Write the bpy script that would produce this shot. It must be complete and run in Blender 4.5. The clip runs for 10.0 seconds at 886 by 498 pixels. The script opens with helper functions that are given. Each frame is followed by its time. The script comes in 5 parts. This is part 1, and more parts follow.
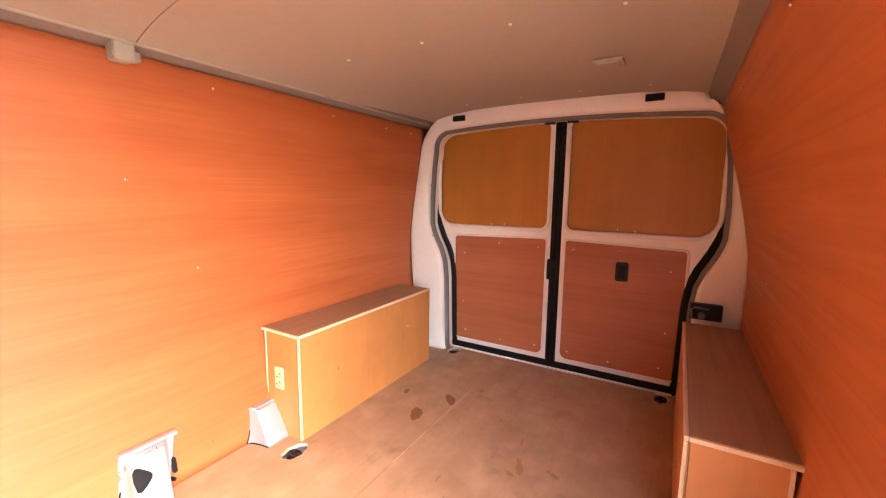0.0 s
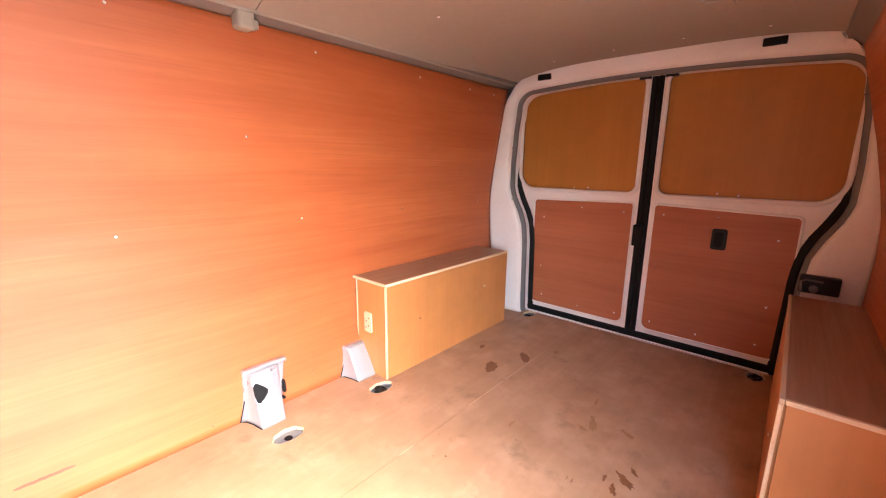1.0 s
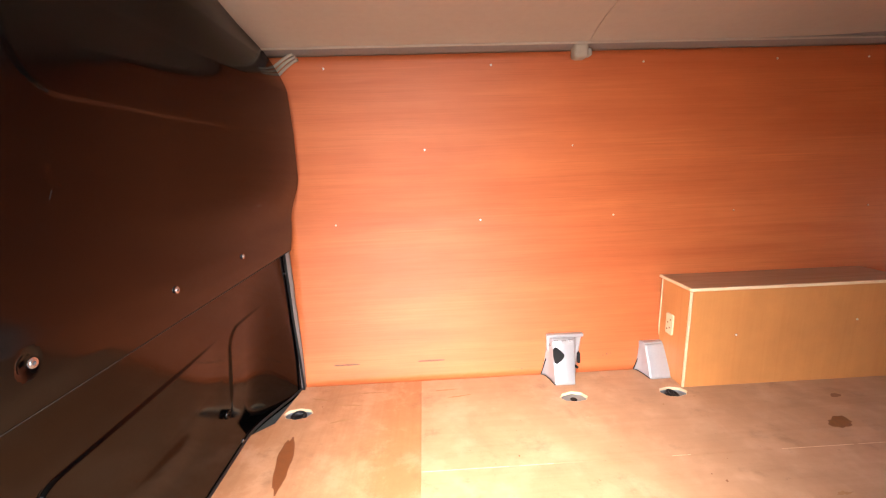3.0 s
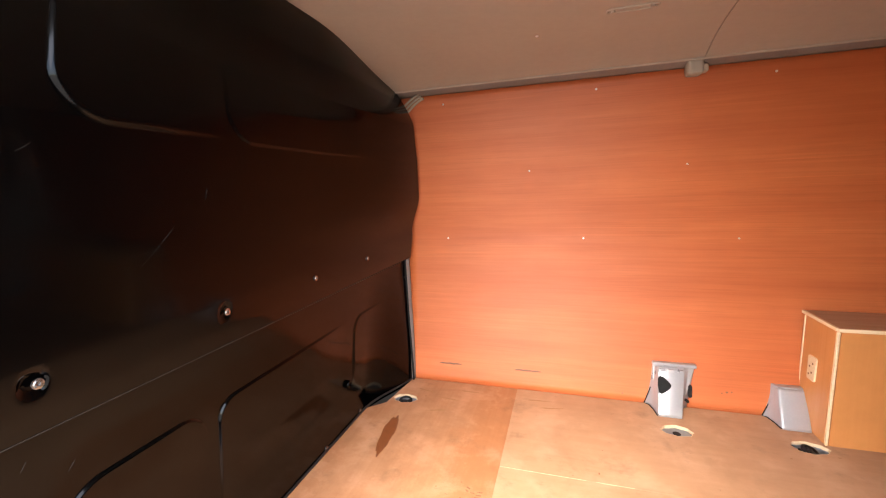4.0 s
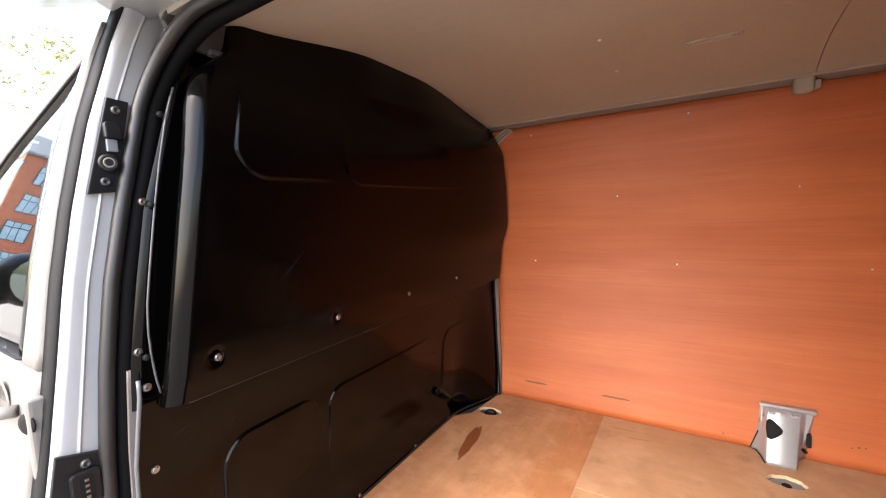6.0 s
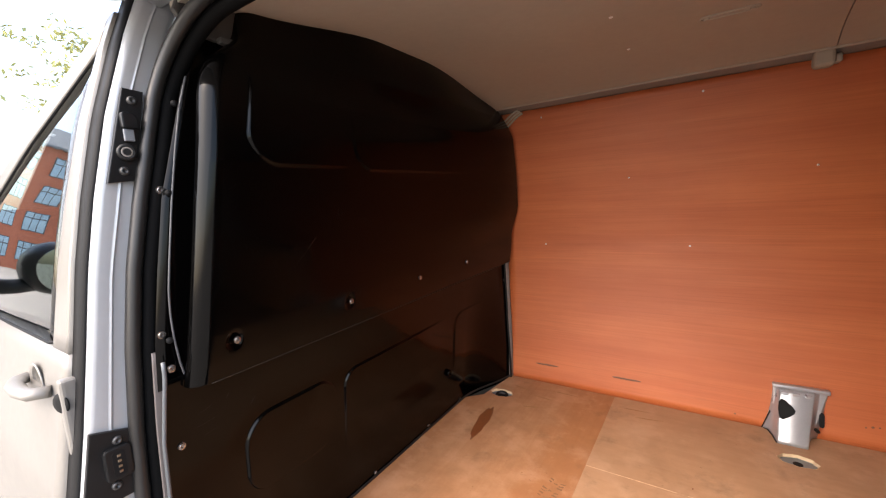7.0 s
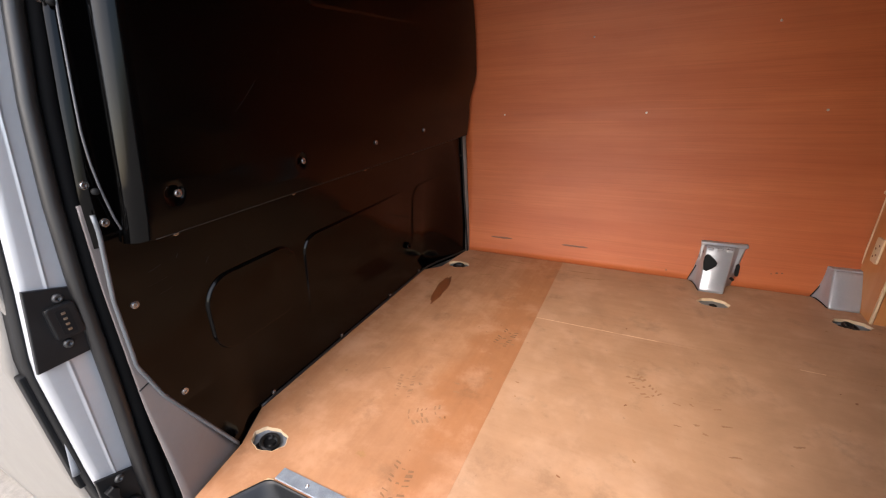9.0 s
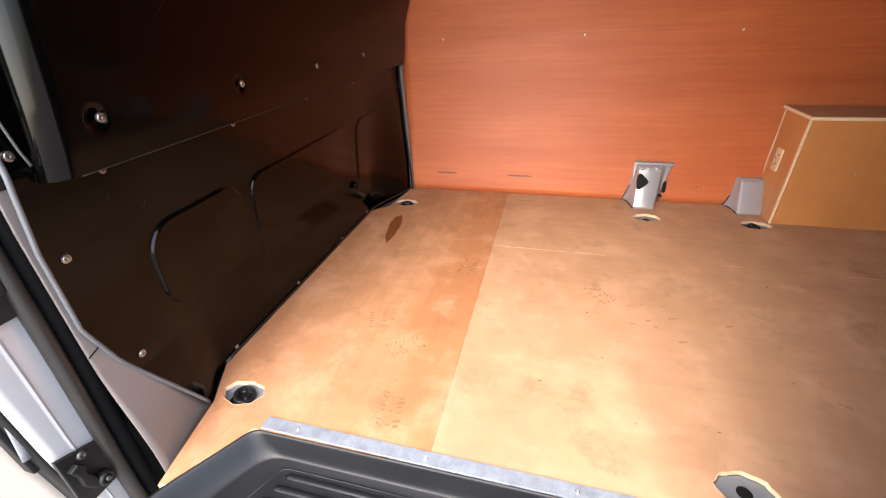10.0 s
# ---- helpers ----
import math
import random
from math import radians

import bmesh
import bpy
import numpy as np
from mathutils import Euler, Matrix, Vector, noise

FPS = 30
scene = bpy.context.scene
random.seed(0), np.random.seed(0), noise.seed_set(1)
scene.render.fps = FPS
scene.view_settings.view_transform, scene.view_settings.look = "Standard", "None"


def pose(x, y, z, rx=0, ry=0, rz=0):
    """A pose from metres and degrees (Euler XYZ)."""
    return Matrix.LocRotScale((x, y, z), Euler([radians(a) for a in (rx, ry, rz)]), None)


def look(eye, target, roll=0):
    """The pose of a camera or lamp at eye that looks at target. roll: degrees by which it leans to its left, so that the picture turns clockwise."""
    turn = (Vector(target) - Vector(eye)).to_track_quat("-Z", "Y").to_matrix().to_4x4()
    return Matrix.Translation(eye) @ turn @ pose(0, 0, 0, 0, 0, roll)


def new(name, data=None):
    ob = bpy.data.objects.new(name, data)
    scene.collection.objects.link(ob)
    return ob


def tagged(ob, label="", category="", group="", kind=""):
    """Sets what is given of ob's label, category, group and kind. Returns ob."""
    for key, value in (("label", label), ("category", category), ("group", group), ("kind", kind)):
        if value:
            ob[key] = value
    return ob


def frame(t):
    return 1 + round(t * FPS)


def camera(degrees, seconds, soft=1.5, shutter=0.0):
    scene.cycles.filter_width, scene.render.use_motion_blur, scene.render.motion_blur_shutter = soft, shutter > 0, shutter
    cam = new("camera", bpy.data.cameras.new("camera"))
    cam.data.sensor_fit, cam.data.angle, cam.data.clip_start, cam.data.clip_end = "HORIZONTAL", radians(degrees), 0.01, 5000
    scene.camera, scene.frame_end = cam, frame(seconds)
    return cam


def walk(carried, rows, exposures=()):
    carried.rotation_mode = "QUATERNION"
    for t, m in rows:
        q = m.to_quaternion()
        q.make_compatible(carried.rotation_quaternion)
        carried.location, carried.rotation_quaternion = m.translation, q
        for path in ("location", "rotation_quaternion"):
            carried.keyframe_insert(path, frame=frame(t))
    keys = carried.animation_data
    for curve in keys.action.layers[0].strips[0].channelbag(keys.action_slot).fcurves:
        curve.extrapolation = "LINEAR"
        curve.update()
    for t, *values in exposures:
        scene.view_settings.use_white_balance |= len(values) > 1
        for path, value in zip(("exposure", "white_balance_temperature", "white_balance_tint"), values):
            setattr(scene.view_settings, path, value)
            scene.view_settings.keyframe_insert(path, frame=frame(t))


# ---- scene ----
cam = camera(95.6, 10.0, soft=1.2)
PATH = [
    (0, (0.608, 0.308, 0.958), (2.318, 1.308, 0.68), 0.7),
    (0.5, (0.576, 0.306, 0.933), (2.205, 1.414, 0.59), 0.7),
    (1, (0.548, 0.296, 0.905), (2.025, 1.578, 0.489), 0.7),
    (1.5, (0.531, 0.268, 0.892), (1.761, 1.769, 0.411), 0.5),
    (2, (0.565, 0.204, 0.905), (1.433, 1.933, 0.4), -0.2),
    (2.5, (0.565, 0.136, 0.913), (1.036, 2.024, 0.448), -1.3),
    (3, (0.551, 0.046, 0.924), (0.633, 2.001, 0.514), -1.9),
    (4.3, (0.762, -0.117, 0.928), (0.046, 1.731, 0.66), -2.0),
    (4.5, (0.783, -0.13, 0.936), (-0.002, 1.693, 0.688), -1.9),
    (5, (0.816, -0.155, 0.943), (-0.107, 1.607, 0.735), -1.8),
    (5.5, (0.831, -0.177, 0.956), (-0.175, 1.541, 0.772), -2.1),
    (7, (0.841, -0.197, 0.953), (-0.255, 1.457, 0.695), -3.5),
    (7.5, (0.845, -0.205, 0.932), (-0.244, 1.438, 0.591), -3.5),
    (8, (0.837, -0.202, 0.908), (-0.216, 1.434, 0.444), -3.2),
    (8.5, (0.83, -0.2, 0.877), (-0.147, 1.436, 0.27), -3.1),
    (9, (0.804, -0.204, 0.847), (-0.042, 1.439, 0.082), -3.1),
    (9.5, (0.757, -0.216, 0.82), (0.079, 1.435, -0.083), -3.3),
    (10, (0.693, -0.243, 0.794), (0.217, 1.414, -0.218), -2.9),
]
EXPOSURES = [
    (0, 4.6, 7000, 16), (0.5, 4.5, 6800, 17), (1, 4.4, 6200, 13), (1.5, 4.25, 6250, 14), (2, 4.08, 6700, 15), (3, 3.98, 6500, 10),
    (4.5, 3.22, 6700, 10), (5.5, 3.05, 6700, 10), (7, 2.37, 6800, 11), (8.5, 2.0, 6550, 11), (9.3, 2.15, 6500, 10), (10, 2.75, 6550, 11)]
walk(cam, [(t, look(eye, aim, roll)) for t, eye, aim, roll in PATH], EXPOSURES)


# ---------- light ----------
world = bpy.data.worlds.new("sky")
scene.world = world
world.use_nodes = True
wn = world.node_tree.nodes
sky = wn.new("ShaderNodeTexSky")
sky.sky_type, sky.sun_disc = "NISHITA", False
sky.sun_elevation, sky.sun_rotation = radians(47), radians(193)
sky.air_density, sky.dust_density, sky.ozone_density = 1.0, 3.0, 1.0
wn["Background"].inputs["Strength"].default_value = 0.15
world.node_tree.links.new(sky.outputs["Color"], wn["Background"].inputs["Color"])
sun = new("sun", bpy.data.lights.new("sun", "SUN"))
sun.data.energy, sun.data.angle, sun.data.color = 0.85, radians(112), (1.0, 0.92, 0.88)
sun.matrix_basis = look((0, 0, 0), (0.15, 0.66, -0.735))


# ---------- materials ----------
def nodes_of(name):
    m = bpy.data.materials.new(name)
    m.use_nodes = True
    nt = m.node_tree
    return m, nt, nt.nodes["Principled BSDF"]


def coords(nt, scale=(1, 1, 1), turn=(0, 0, 0)):
    tc = nt.nodes.new("ShaderNodeTexCoord")
    mp = nt.nodes.new("ShaderNodeMapping")
    mp.inputs["Scale"].default_value = scale
    mp.inputs["Rotation"].default_value = turn
    nt.links.new(tc.outputs["Object"], mp.inputs["Vector"])
    return mp.outputs["Vector"]


def noise_of(nt, vec, scale, detail=4.0, rough=0.55, distortion=0.0):
    n = nt.nodes.new("ShaderNodeTexNoise")
    n.inputs["Scale"].default_value, n.inputs["Detail"].default_value = scale, detail
    n.inputs["Roughness"].default_value, n.inputs["Distortion"].default_value = rough, distortion
    nt.links.new(vec, n.inputs["Vector"])
    return n.outputs["Fac"]


def ramp(nt, fac, stops):
    r = nt.nodes.new("ShaderNodeValToRGB")
    e = r.color_ramp.elements
    while len(e) < len(stops):
        e.new(0.5)
    for k, (p, c) in zip(e, stops):
        k.position, k.color = p, (*c, 1) if len(c) == 3 else c
    nt.links.new(fac, r.inputs["Fac"])
    return r.outputs["Color"]


def mix(nt, fac, a, b, mode="MIX"):
    m = nt.nodes.new("ShaderNodeMix")
    m.data_type, m.blend_type = "RGBA", mode
    for k, v in ((0, fac), (6, a), (7, b)):
        if isinstance(v, (int, float)):
            m.inputs[k].default_value = v
        elif isinstance(v, tuple):
            m.inputs[k].default_value = (*v, 1)
        else:
            nt.links.new(v, m.inputs[k])
    return m.outputs[2]


def bump(nt, bsdf, height, strength, distance):
    b = nt.nodes.new("ShaderNodeBump")
    b.inputs["Strength"].default_value, b.inputs["Distance"].default_value = strength, distance
    nt.links.new(height, b.inputs["Height"])
    nt.links.new(b.outputs["Normal"], bsdf.inputs["Normal"])


def g3(v):
    return (v, v, v)


def plain(name, colour, rough, metal=0.0, spread=0.12, scale=9.0, grain=0.0, coat=0.0, spec=0.5):
    """Paint, plastic, rubber or metal: two scales of tone, uneven gloss and a fine relief."""
    m, nt, b = nodes_of(name)
    v = coords(nt)
    big = noise_of(nt, v, scale, 5, 0.6)
    small = noise_of(nt, v, scale * 14, 3, 0.6)
    lo, hi = [tuple(c * k for c in colour) for k in (1 - spread, 1 + spread)]
    c = ramp(nt, big, [(0.3, lo), (0.7, hi)])
    c = mix(nt, 0.35, c, ramp(nt, small, [(0.35, lo), (0.65, hi)]))
    nt.links.new(c, b.inputs["Base Color"])
    r = ramp(nt, big, [(0.25, g3(max(rough - 0.07, 0.02))), (0.75, g3(min(rough + 0.08, 1)))])
    nt.links.new(r, b.inputs["Roughness"])
    b.inputs["Metallic"].default_value, b.inputs["Coat Weight"].default_value = metal, coat
    b.inputs["Specular IOR Level"].default_value = spec
    b.inputs["Coat Roughness"].default_value = 0.08
    if grain:
        bump(nt, b, small, 0.35, grain)
    return m


def timber(name, dark, light, along, rough=0.45, fine=70.0, streak=0.5, dirt=0.0, coat=0.0, spec=0.5, calm=0.0, lines=0.0, glint=0.0, wear=0.0, bands=0.0, varnish=()):
    """Plywood veneer: long grain along an axis, broad tone, a little relief and dirt."""
    m, nt, b = nodes_of(name)
    s = [1.0, 1.0, 1.0]
    s["xyz".index(along)] = 0.035
    v = coords(nt, s)
    grain = noise_of(nt, v, fine, 6, 0.62, 0.6)
    wide = noise_of(nt, v, fine / 9, 3, 0.5, 0.4)
    cloud = noise_of(nt, coords(nt), 2.3, 3, 0.5)
    mid = tuple((a + c) / 2 for a, c in zip(dark, light))
    c = ramp(nt, grain, [(0.3, dark), (0.5, mid), (0.72, light)])
    c = mix(nt, streak, c, ramp(nt, wide, [(0.3, dark), (0.65, light)]))
    c = mix(nt, 0.25, c, ramp(nt, cloud, [(0.3, tuple(k * 0.8 for k in mid)), (0.7, tuple(k * 1.12 for k in light))]))
    if lines:
        pore = noise_of(nt, coords(nt, [0.012 if k == "xyz".index(along) else 1.0 for k in range(3)]), 240.0, 4, 0.7, 0.3)
        patch = noise_of(nt, coords(nt, [0.3 if k == "xyz".index(along) else 1.0 for k in range(3)]), 4.0, 3, 0.6)
        amount = mix(nt, 1.0, ramp(nt, pore, [(0.5, g3(0)), (0.66, g3(lines))]), ramp(nt, patch, [(0.35, g3(0.25)), (0.65, g3(1))]), "MULTIPLY")
        c = mix(nt, amount, c, tuple(k * 0.5 for k in dark))
    if glint:
        shine = noise_of(nt, coords(nt, [0.009 if k == "xyz".index(along) else 1.0 for k in range(3)]), 170.0, 3, 0.6, 0.2)
        spot = noise_of(nt, coords(nt, [0.5 if k == "xyz".index(along) else 2.0 for k in range(3)]), 2.2, 3, 0.6)
        amount = mix(nt, 1.0, ramp(nt, shine, [(0.57, g3(0)), (0.68, g3(glint))]), ramp(nt, spot, [(0.42, g3(0.1)), (0.62, g3(1))]), "MULTIPLY")
        c = mix(nt, amount, c, tuple(min(k * 1.25, 1) for k in light))
    if calm:
        c = mix(nt, calm, c, ramp(nt, noise_of(nt, coords(nt), 6.0, 6, 0.6), [(0.3, tuple(k * 0.86 for k in mid)), (0.7, tuple(k * 1.12 for k in mid))]))
    if bands:
        sheet = noise_of(nt, coords(nt, [0.1 if k == "xyz".index(along) else 1.0 for k in range(3)]), 7.0, 5, 0.6, 0.3)
        c = mix(nt, ramp(nt, sheet, [(0.36, g3(bands)), (0.6, g3(0))]), c, tuple(k * f for k, f in zip(dark, (0.86, 0.72, 0.6))))
    if varnish:
        # unworn varnish left beside the board's two long edges, trodden away between them
        pos = nt.nodes.new("ShaderNodeSeparateXYZ")
        nt.links.new(nt.nodes.new("ShaderNodeNewGeometry").outputs["Position"], pos.inputs[0])
        wave = nt.nodes.new("ShaderNodeMath")
        wave.operation = "MULTIPLY_ADD"
        nt.links.new(noise_of(nt, coords(nt), 5.0, 7, 0.66), wave.inputs[0])
        wave.inputs[1].default_value = 0.34
        nt.links.new(pos.outputs["X"], wave.inputs[2])
        a, z, amount = varnish
        c = mix(nt, ramp(nt, wave.outputs[0], [(a + 0.17, g3(amount * 0.8)), (a + 0.27, g3(0)), (z + 0.07, g3(0)), (z + 0.15, g3(amount))]), c, tuple(k * f for k, f in zip(dark, (1.0, 0.82, 0.62))))
    if wear:
        rub = noise_of(nt, coords(nt), 6.5, 9, 0.7, 0.15)
        c = mix(nt, ramp(nt, rub, [(0.34, g3(wear * 0.7)), (0.48, g3(0))]), c, tuple(k * f for k, f in zip(dark, (0.8, 0.7, 0.6))))
        c = mix(nt, ramp(nt, rub, [(0.5, g3(0)), (0.66, g3(wear))]), c, tuple(min(k * f, 1) for k, f in zip(light, (1.12, 1.22, 1.4))))
    if dirt:
        smear = noise_of(nt, coords(nt, (0.9, 1.1, 1)), 4.5, 8, 0.66, 0.5)
        c = mix(nt, ramp(nt, smear, [(0.48, g3(0)), (0.7, g3(dirt * 0.62))]), c, tuple(k * f for k, f in zip(mid, (0.66, 0.62, 0.6))))
        pale = noise_of(nt, coords(nt), 6.5, 8, 0.68)
        c = mix(nt, ramp(nt, pale, [(0.5, g3(0)), (0.68, g3(0.4))]), c, tuple(min(k * f, 1) for k, f in zip(light, (1.12, 1.2, 1.32))))
        d = noise_of(nt, coords(nt), 5.5, 8, 0.7)
        k = ramp(nt, d, [(0.56, g3(0)), (0.78, g3(dirt))])
        c = mix(nt, k, c, tuple(x * 0.35 for x in mid))
        d2 = noise_of(nt, coords(nt), 31.0, 5, 0.7)
        k2 = ramp(nt, d2, [(0.66, g3(0)), (0.76, g3(dirt))])
        c = mix(nt, k2, c, tuple(x * 0.3 for x in mid))
    nt.links.new(c, b.inputs["Base Color"])
    nt.links.new(ramp(nt, grain, [(0.3, g3(rough + 0.1)), (0.7, g3(rough - 0.05))]), b.inputs["Roughness"])
    b.inputs["Coat Weight"].default_value, b.inputs["Coat Roughness"].default_value = coat, 0.3
    b.inputs["Specular IOR Level"].default_value = spec
    bump(nt, b, grain, 0.25, 0.0006)
    return m


M_WALL = timber("red_plywood", (0.4, 0.095, 0.026), (0.56, 0.154, 0.049), "x", 0.48, 60, 0.22, calm=0.3, lines=0.42, glint=0.42, bands=0.42)
# Copy of the wall plywood, toned for the shaded near side, without pore lines.
M_WALLN = timber("shaded_side_plywood", (0.38, 0.11, 0.032), (0.52, 0.165, 0.052), "x", 0.45, 40, 0.3, calm=0.45)
M_BOX = timber("amber_plywood", (0.41, 0.158, 0.045), (0.59, 0.25, 0.08), "z", 0.45, 45, 0.3, calm=0.7)
M_BOXTOP = timber("brown_plywood", (0.29, 0.155, 0.085), (0.45, 0.26, 0.15), "x", 0.42, 55, 0.5)
M_WINPLY = timber("golden_plywood", (0.34, 0.128, 0.018), (0.5, 0.205, 0.034), "z", 0.4, 26, 0.4, calm=0.45)
M_DOORPLY = timber("red_brown_plywood", (0.33, 0.095, 0.04), (0.5, 0.16, 0.07), "y", 0.42, 60, 0.45)
M_FLOOR = timber("worn_floor_plywood", (0.37, 0.208, 0.114), (0.485, 0.286, 0.164), "x", 0.5, 40, 0.25, 0.75, calm=0.55, wear=0.25)
M_FLOORF = timber("darker_floor_plywood", (0.35, 0.168, 0.08), (0.48, 0.246, 0.126), "y", 0.5, 40, 0.25, 0.75, calm=0.5, wear=0.55, varnish=(-0.08, 0.4, 0.6))
M_EDGE = timber("pale_plywood_edge", (0.6, 0.42, 0.24), (0.8, 0.62, 0.4), "x", 0.6, 120, 0.4)
M_CEIL = plain("grey_roof_lining", (0.37, 0.332, 0.27), 0.75, spread=0.05, scale=3, grain=0.0004)
# Body silver, lifted to make up for the pillar's shade.
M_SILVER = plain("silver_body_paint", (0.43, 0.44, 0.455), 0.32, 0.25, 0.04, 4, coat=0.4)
# The same silver darkened against sunlight on the door, warmed by dust.
M_DARKSILVER = plain("darkened_dusty_silver", (0.205, 0.192, 0.174), 0.4, 0.2, 0.07, 3, coat=0.15)
M_ZINCPAINT = plain("silver_bracket_paint", (0.42, 0.43, 0.45), 0.32, 0.45, 0.05, 9, coat=0.3)
# Darker copy of the inner paint, with shade put into its colour.
M_INNER = plain("darkened_pink_grey_paint", (0.175, 0.148, 0.137), 0.42, 0.0, 0.06, 5, coat=0.15)
# Lifted towards white to brighten the dim rear frame and doors.
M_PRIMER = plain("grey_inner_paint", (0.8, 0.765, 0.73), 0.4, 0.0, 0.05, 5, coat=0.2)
M_BLACK = plain("glossy_black_bulkhead", (0.0009, 0.0008, 0.0008), 0.12, 0.0, 0.25, 6, coat=0.0, spec=0.17)
M_PLAST = plain("black_plastic", (0.0085, 0.0085, 0.009), 0.42, 0.0, 0.2, 12, 0.0002, spec=0.3)
M_STEP = plain("dark_grey_step_plastic", (0.008, 0.0088, 0.0102), 0.4, 0.0, 0.2, 9, 0.0004, spec=0.3)
M_RUBBER = plain("black_rubber", (0.009, 0.009, 0.0094), 0.6, 0.0, 0.2, 20, 0.0002, spec=0.15)
M_SEAL = plain("grey_rubber_seal", (0.015, 0.0138, 0.013), 0.42, 0.0, 0.12, 14, 0.0003, spec=0.5)
M_STEEL = plain("bright_steel", (0.66, 0.65, 0.63), 0.28, 1.0, 0.08, 30)
M_ZINC = plain("galvanised_steel", (0.3, 0.34, 0.39), 0.45, 0.5, 0.3, 40)
M_CUP = plain("grey_painted_cup", (0.2, 0.215, 0.235), 0.4, 0.2, 0.1, 20)
# Rail grey with the shade beside the roof lining put into the colour.
M_RAIL = plain("shaded_grey_paint", (0.2, 0.18, 0.165), 0.6, 0.0, 0.1, 8)
M_SCUFF = plain("dark_scuff", (0.17, 0.075, 0.04), 0.6, 0.0, 0.35, 90)
M_RIMDARK = plain("rim_reflection_grey", (0.07, 0.07, 0.074), 0.3, 0.0, 0.1, 12)
M_STAIN = plain("dark_oil_stain", (0.2, 0.08, 0.028), 0.5, 0.0, 0.3, 60)


# ---------- mesh helpers ----------
def thing(name, label, category, at=(0, 0, 0), group="", kind=""):
    ob = new(name)
    ob.empty_display_size = 0.05
    ob.location = at
    return tagged(ob, label, category, group, kind)


def base_of(ob):
    v = Vector((0, 0, 0))
    while ob:
        v += ob.location
        ob = ob.parent
    return v


def part(name, bm, material, parent=None, label="", smooth=False):
    """Links a bmesh, built in world places, as one mesh object under parent."""
    me = bpy.data.meshes.new(name)
    if parent:
        bmesh.ops.translate(bm, verts=bm.verts[:], vec=-base_of(parent))
    for f in bm.faces:
        f.smooth = smooth
    bm.to_mesh(me)
    bm.free()
    me.materials.append(material)
    ob = new(name, me)
    ob.parent = parent
    if label:
        ob["label"] = label
    return ob


def box(x0, x1, y0, y1, z0, z1, bevel=0.0, seg=2, bm=None):
    bm = bm or bmesh.new()
    got = bmesh.ops.create_cube(bm, size=1)["verts"]
    bmesh.ops.scale(bm, verts=got, vec=(x1 - x0, y1 - y0, z1 - z0))
    bmesh.ops.translate(bm, verts=got, vec=((x0 + x1) / 2, (y0 + y1) / 2, (z0 + z1) / 2))
    if bevel:
        edges = list({e for v in got for e in v.link_edges})
        bmesh.ops.bevel(bm, geom=edges, offset=bevel, segments=seg, profile=0.6, affect="EDGES")
    return bm


def grid(f, us, vs, bm=None, flip=False):
    """A sheet through f(u, v) -> place."""
    bm = bm or bmesh.new()
    rows = [[bm.verts.new(f(u, v)) for v in vs] for u in us]
    for a, b in zip(rows, rows[1:]):
        for k in range(len(vs) - 1):
            q = (a[k], b[k], b[k + 1], a[k + 1])
            bm.faces.new(q[::-1] if flip else q)
    return bm


def thick(bm, depth):
    """Gives an open sheet a thickness, against its normals."""
    bm.normal_update()
    bmesh.ops.solidify(bm, geom=bm.faces[:] + bm.edges[:] + bm.verts[:], thickness=depth)
    return bm


def tube(path, r, n=10, closed=False, bm=None, squash=(1, 1)):
    """A round bar along a path."""
    bm = bm or bmesh.new()
    p = [Vector(q) for q in path]
    rings = []
    for i, q in enumerate(p):
        a = p[i - 1] if (i or closed) else q
        b = p[(i + 1) % len(p)] if (i + 1 < len(p) or closed) else q
        t = (b - a).normalized()
        if i == 0:
            s = t.cross(Vector((1, 0, 0)) if abs(t.x) < 0.9 else Vector((0, 0, 1))).normalized()
        s = (s - t * s.dot(t)).normalized()
        w = s.cross(t)
        rings.append([bm.verts.new(q + r * (squash[0] * s * math.cos(k * 2 * math.pi / n) + squash[1] * w * math.sin(k * 2 * math.pi / n))) for k in range(n)])
    pairs = list(zip(rings, rings[1:])) + ([(rings[-1], rings[0])] if closed else [])
    for a, b in pairs:
        for k in range(n):
            bm.faces.new((b[k], b[(k + 1) % n], a[(k + 1) % n], a[k]))
    if not closed:
        bm.faces.new(rings[0])
        bm.faces.new(rings[-1][::-1])
    return bm


def lathe(profile, at, axis, n=20, bm=None):
    """Turns (radius, height) pairs about an axis through at."""
    bm = bm or bmesh.new()
    ax = Vector(axis).normalized()
    rot = ax.to_track_quat("Z", "Y").to_matrix()
    rings = []
    for r, h in profile:
        rings.append([bm.verts.new(Vector(at) + rot @ Vector((r * math.cos(k * 2 * math.pi / n), r * math.sin(k * 2 * math.pi / n), h))) for k in range(n)])
    for a, b in zip(rings, rings[1:]):
        for k in range(n):
            bm.faces.new((a[k], a[(k + 1) % n], b[(k + 1) % n], b[k]))
    bm.faces.new(rings[0][::-1])
    bm.faces.new(rings[-1])
    return bm


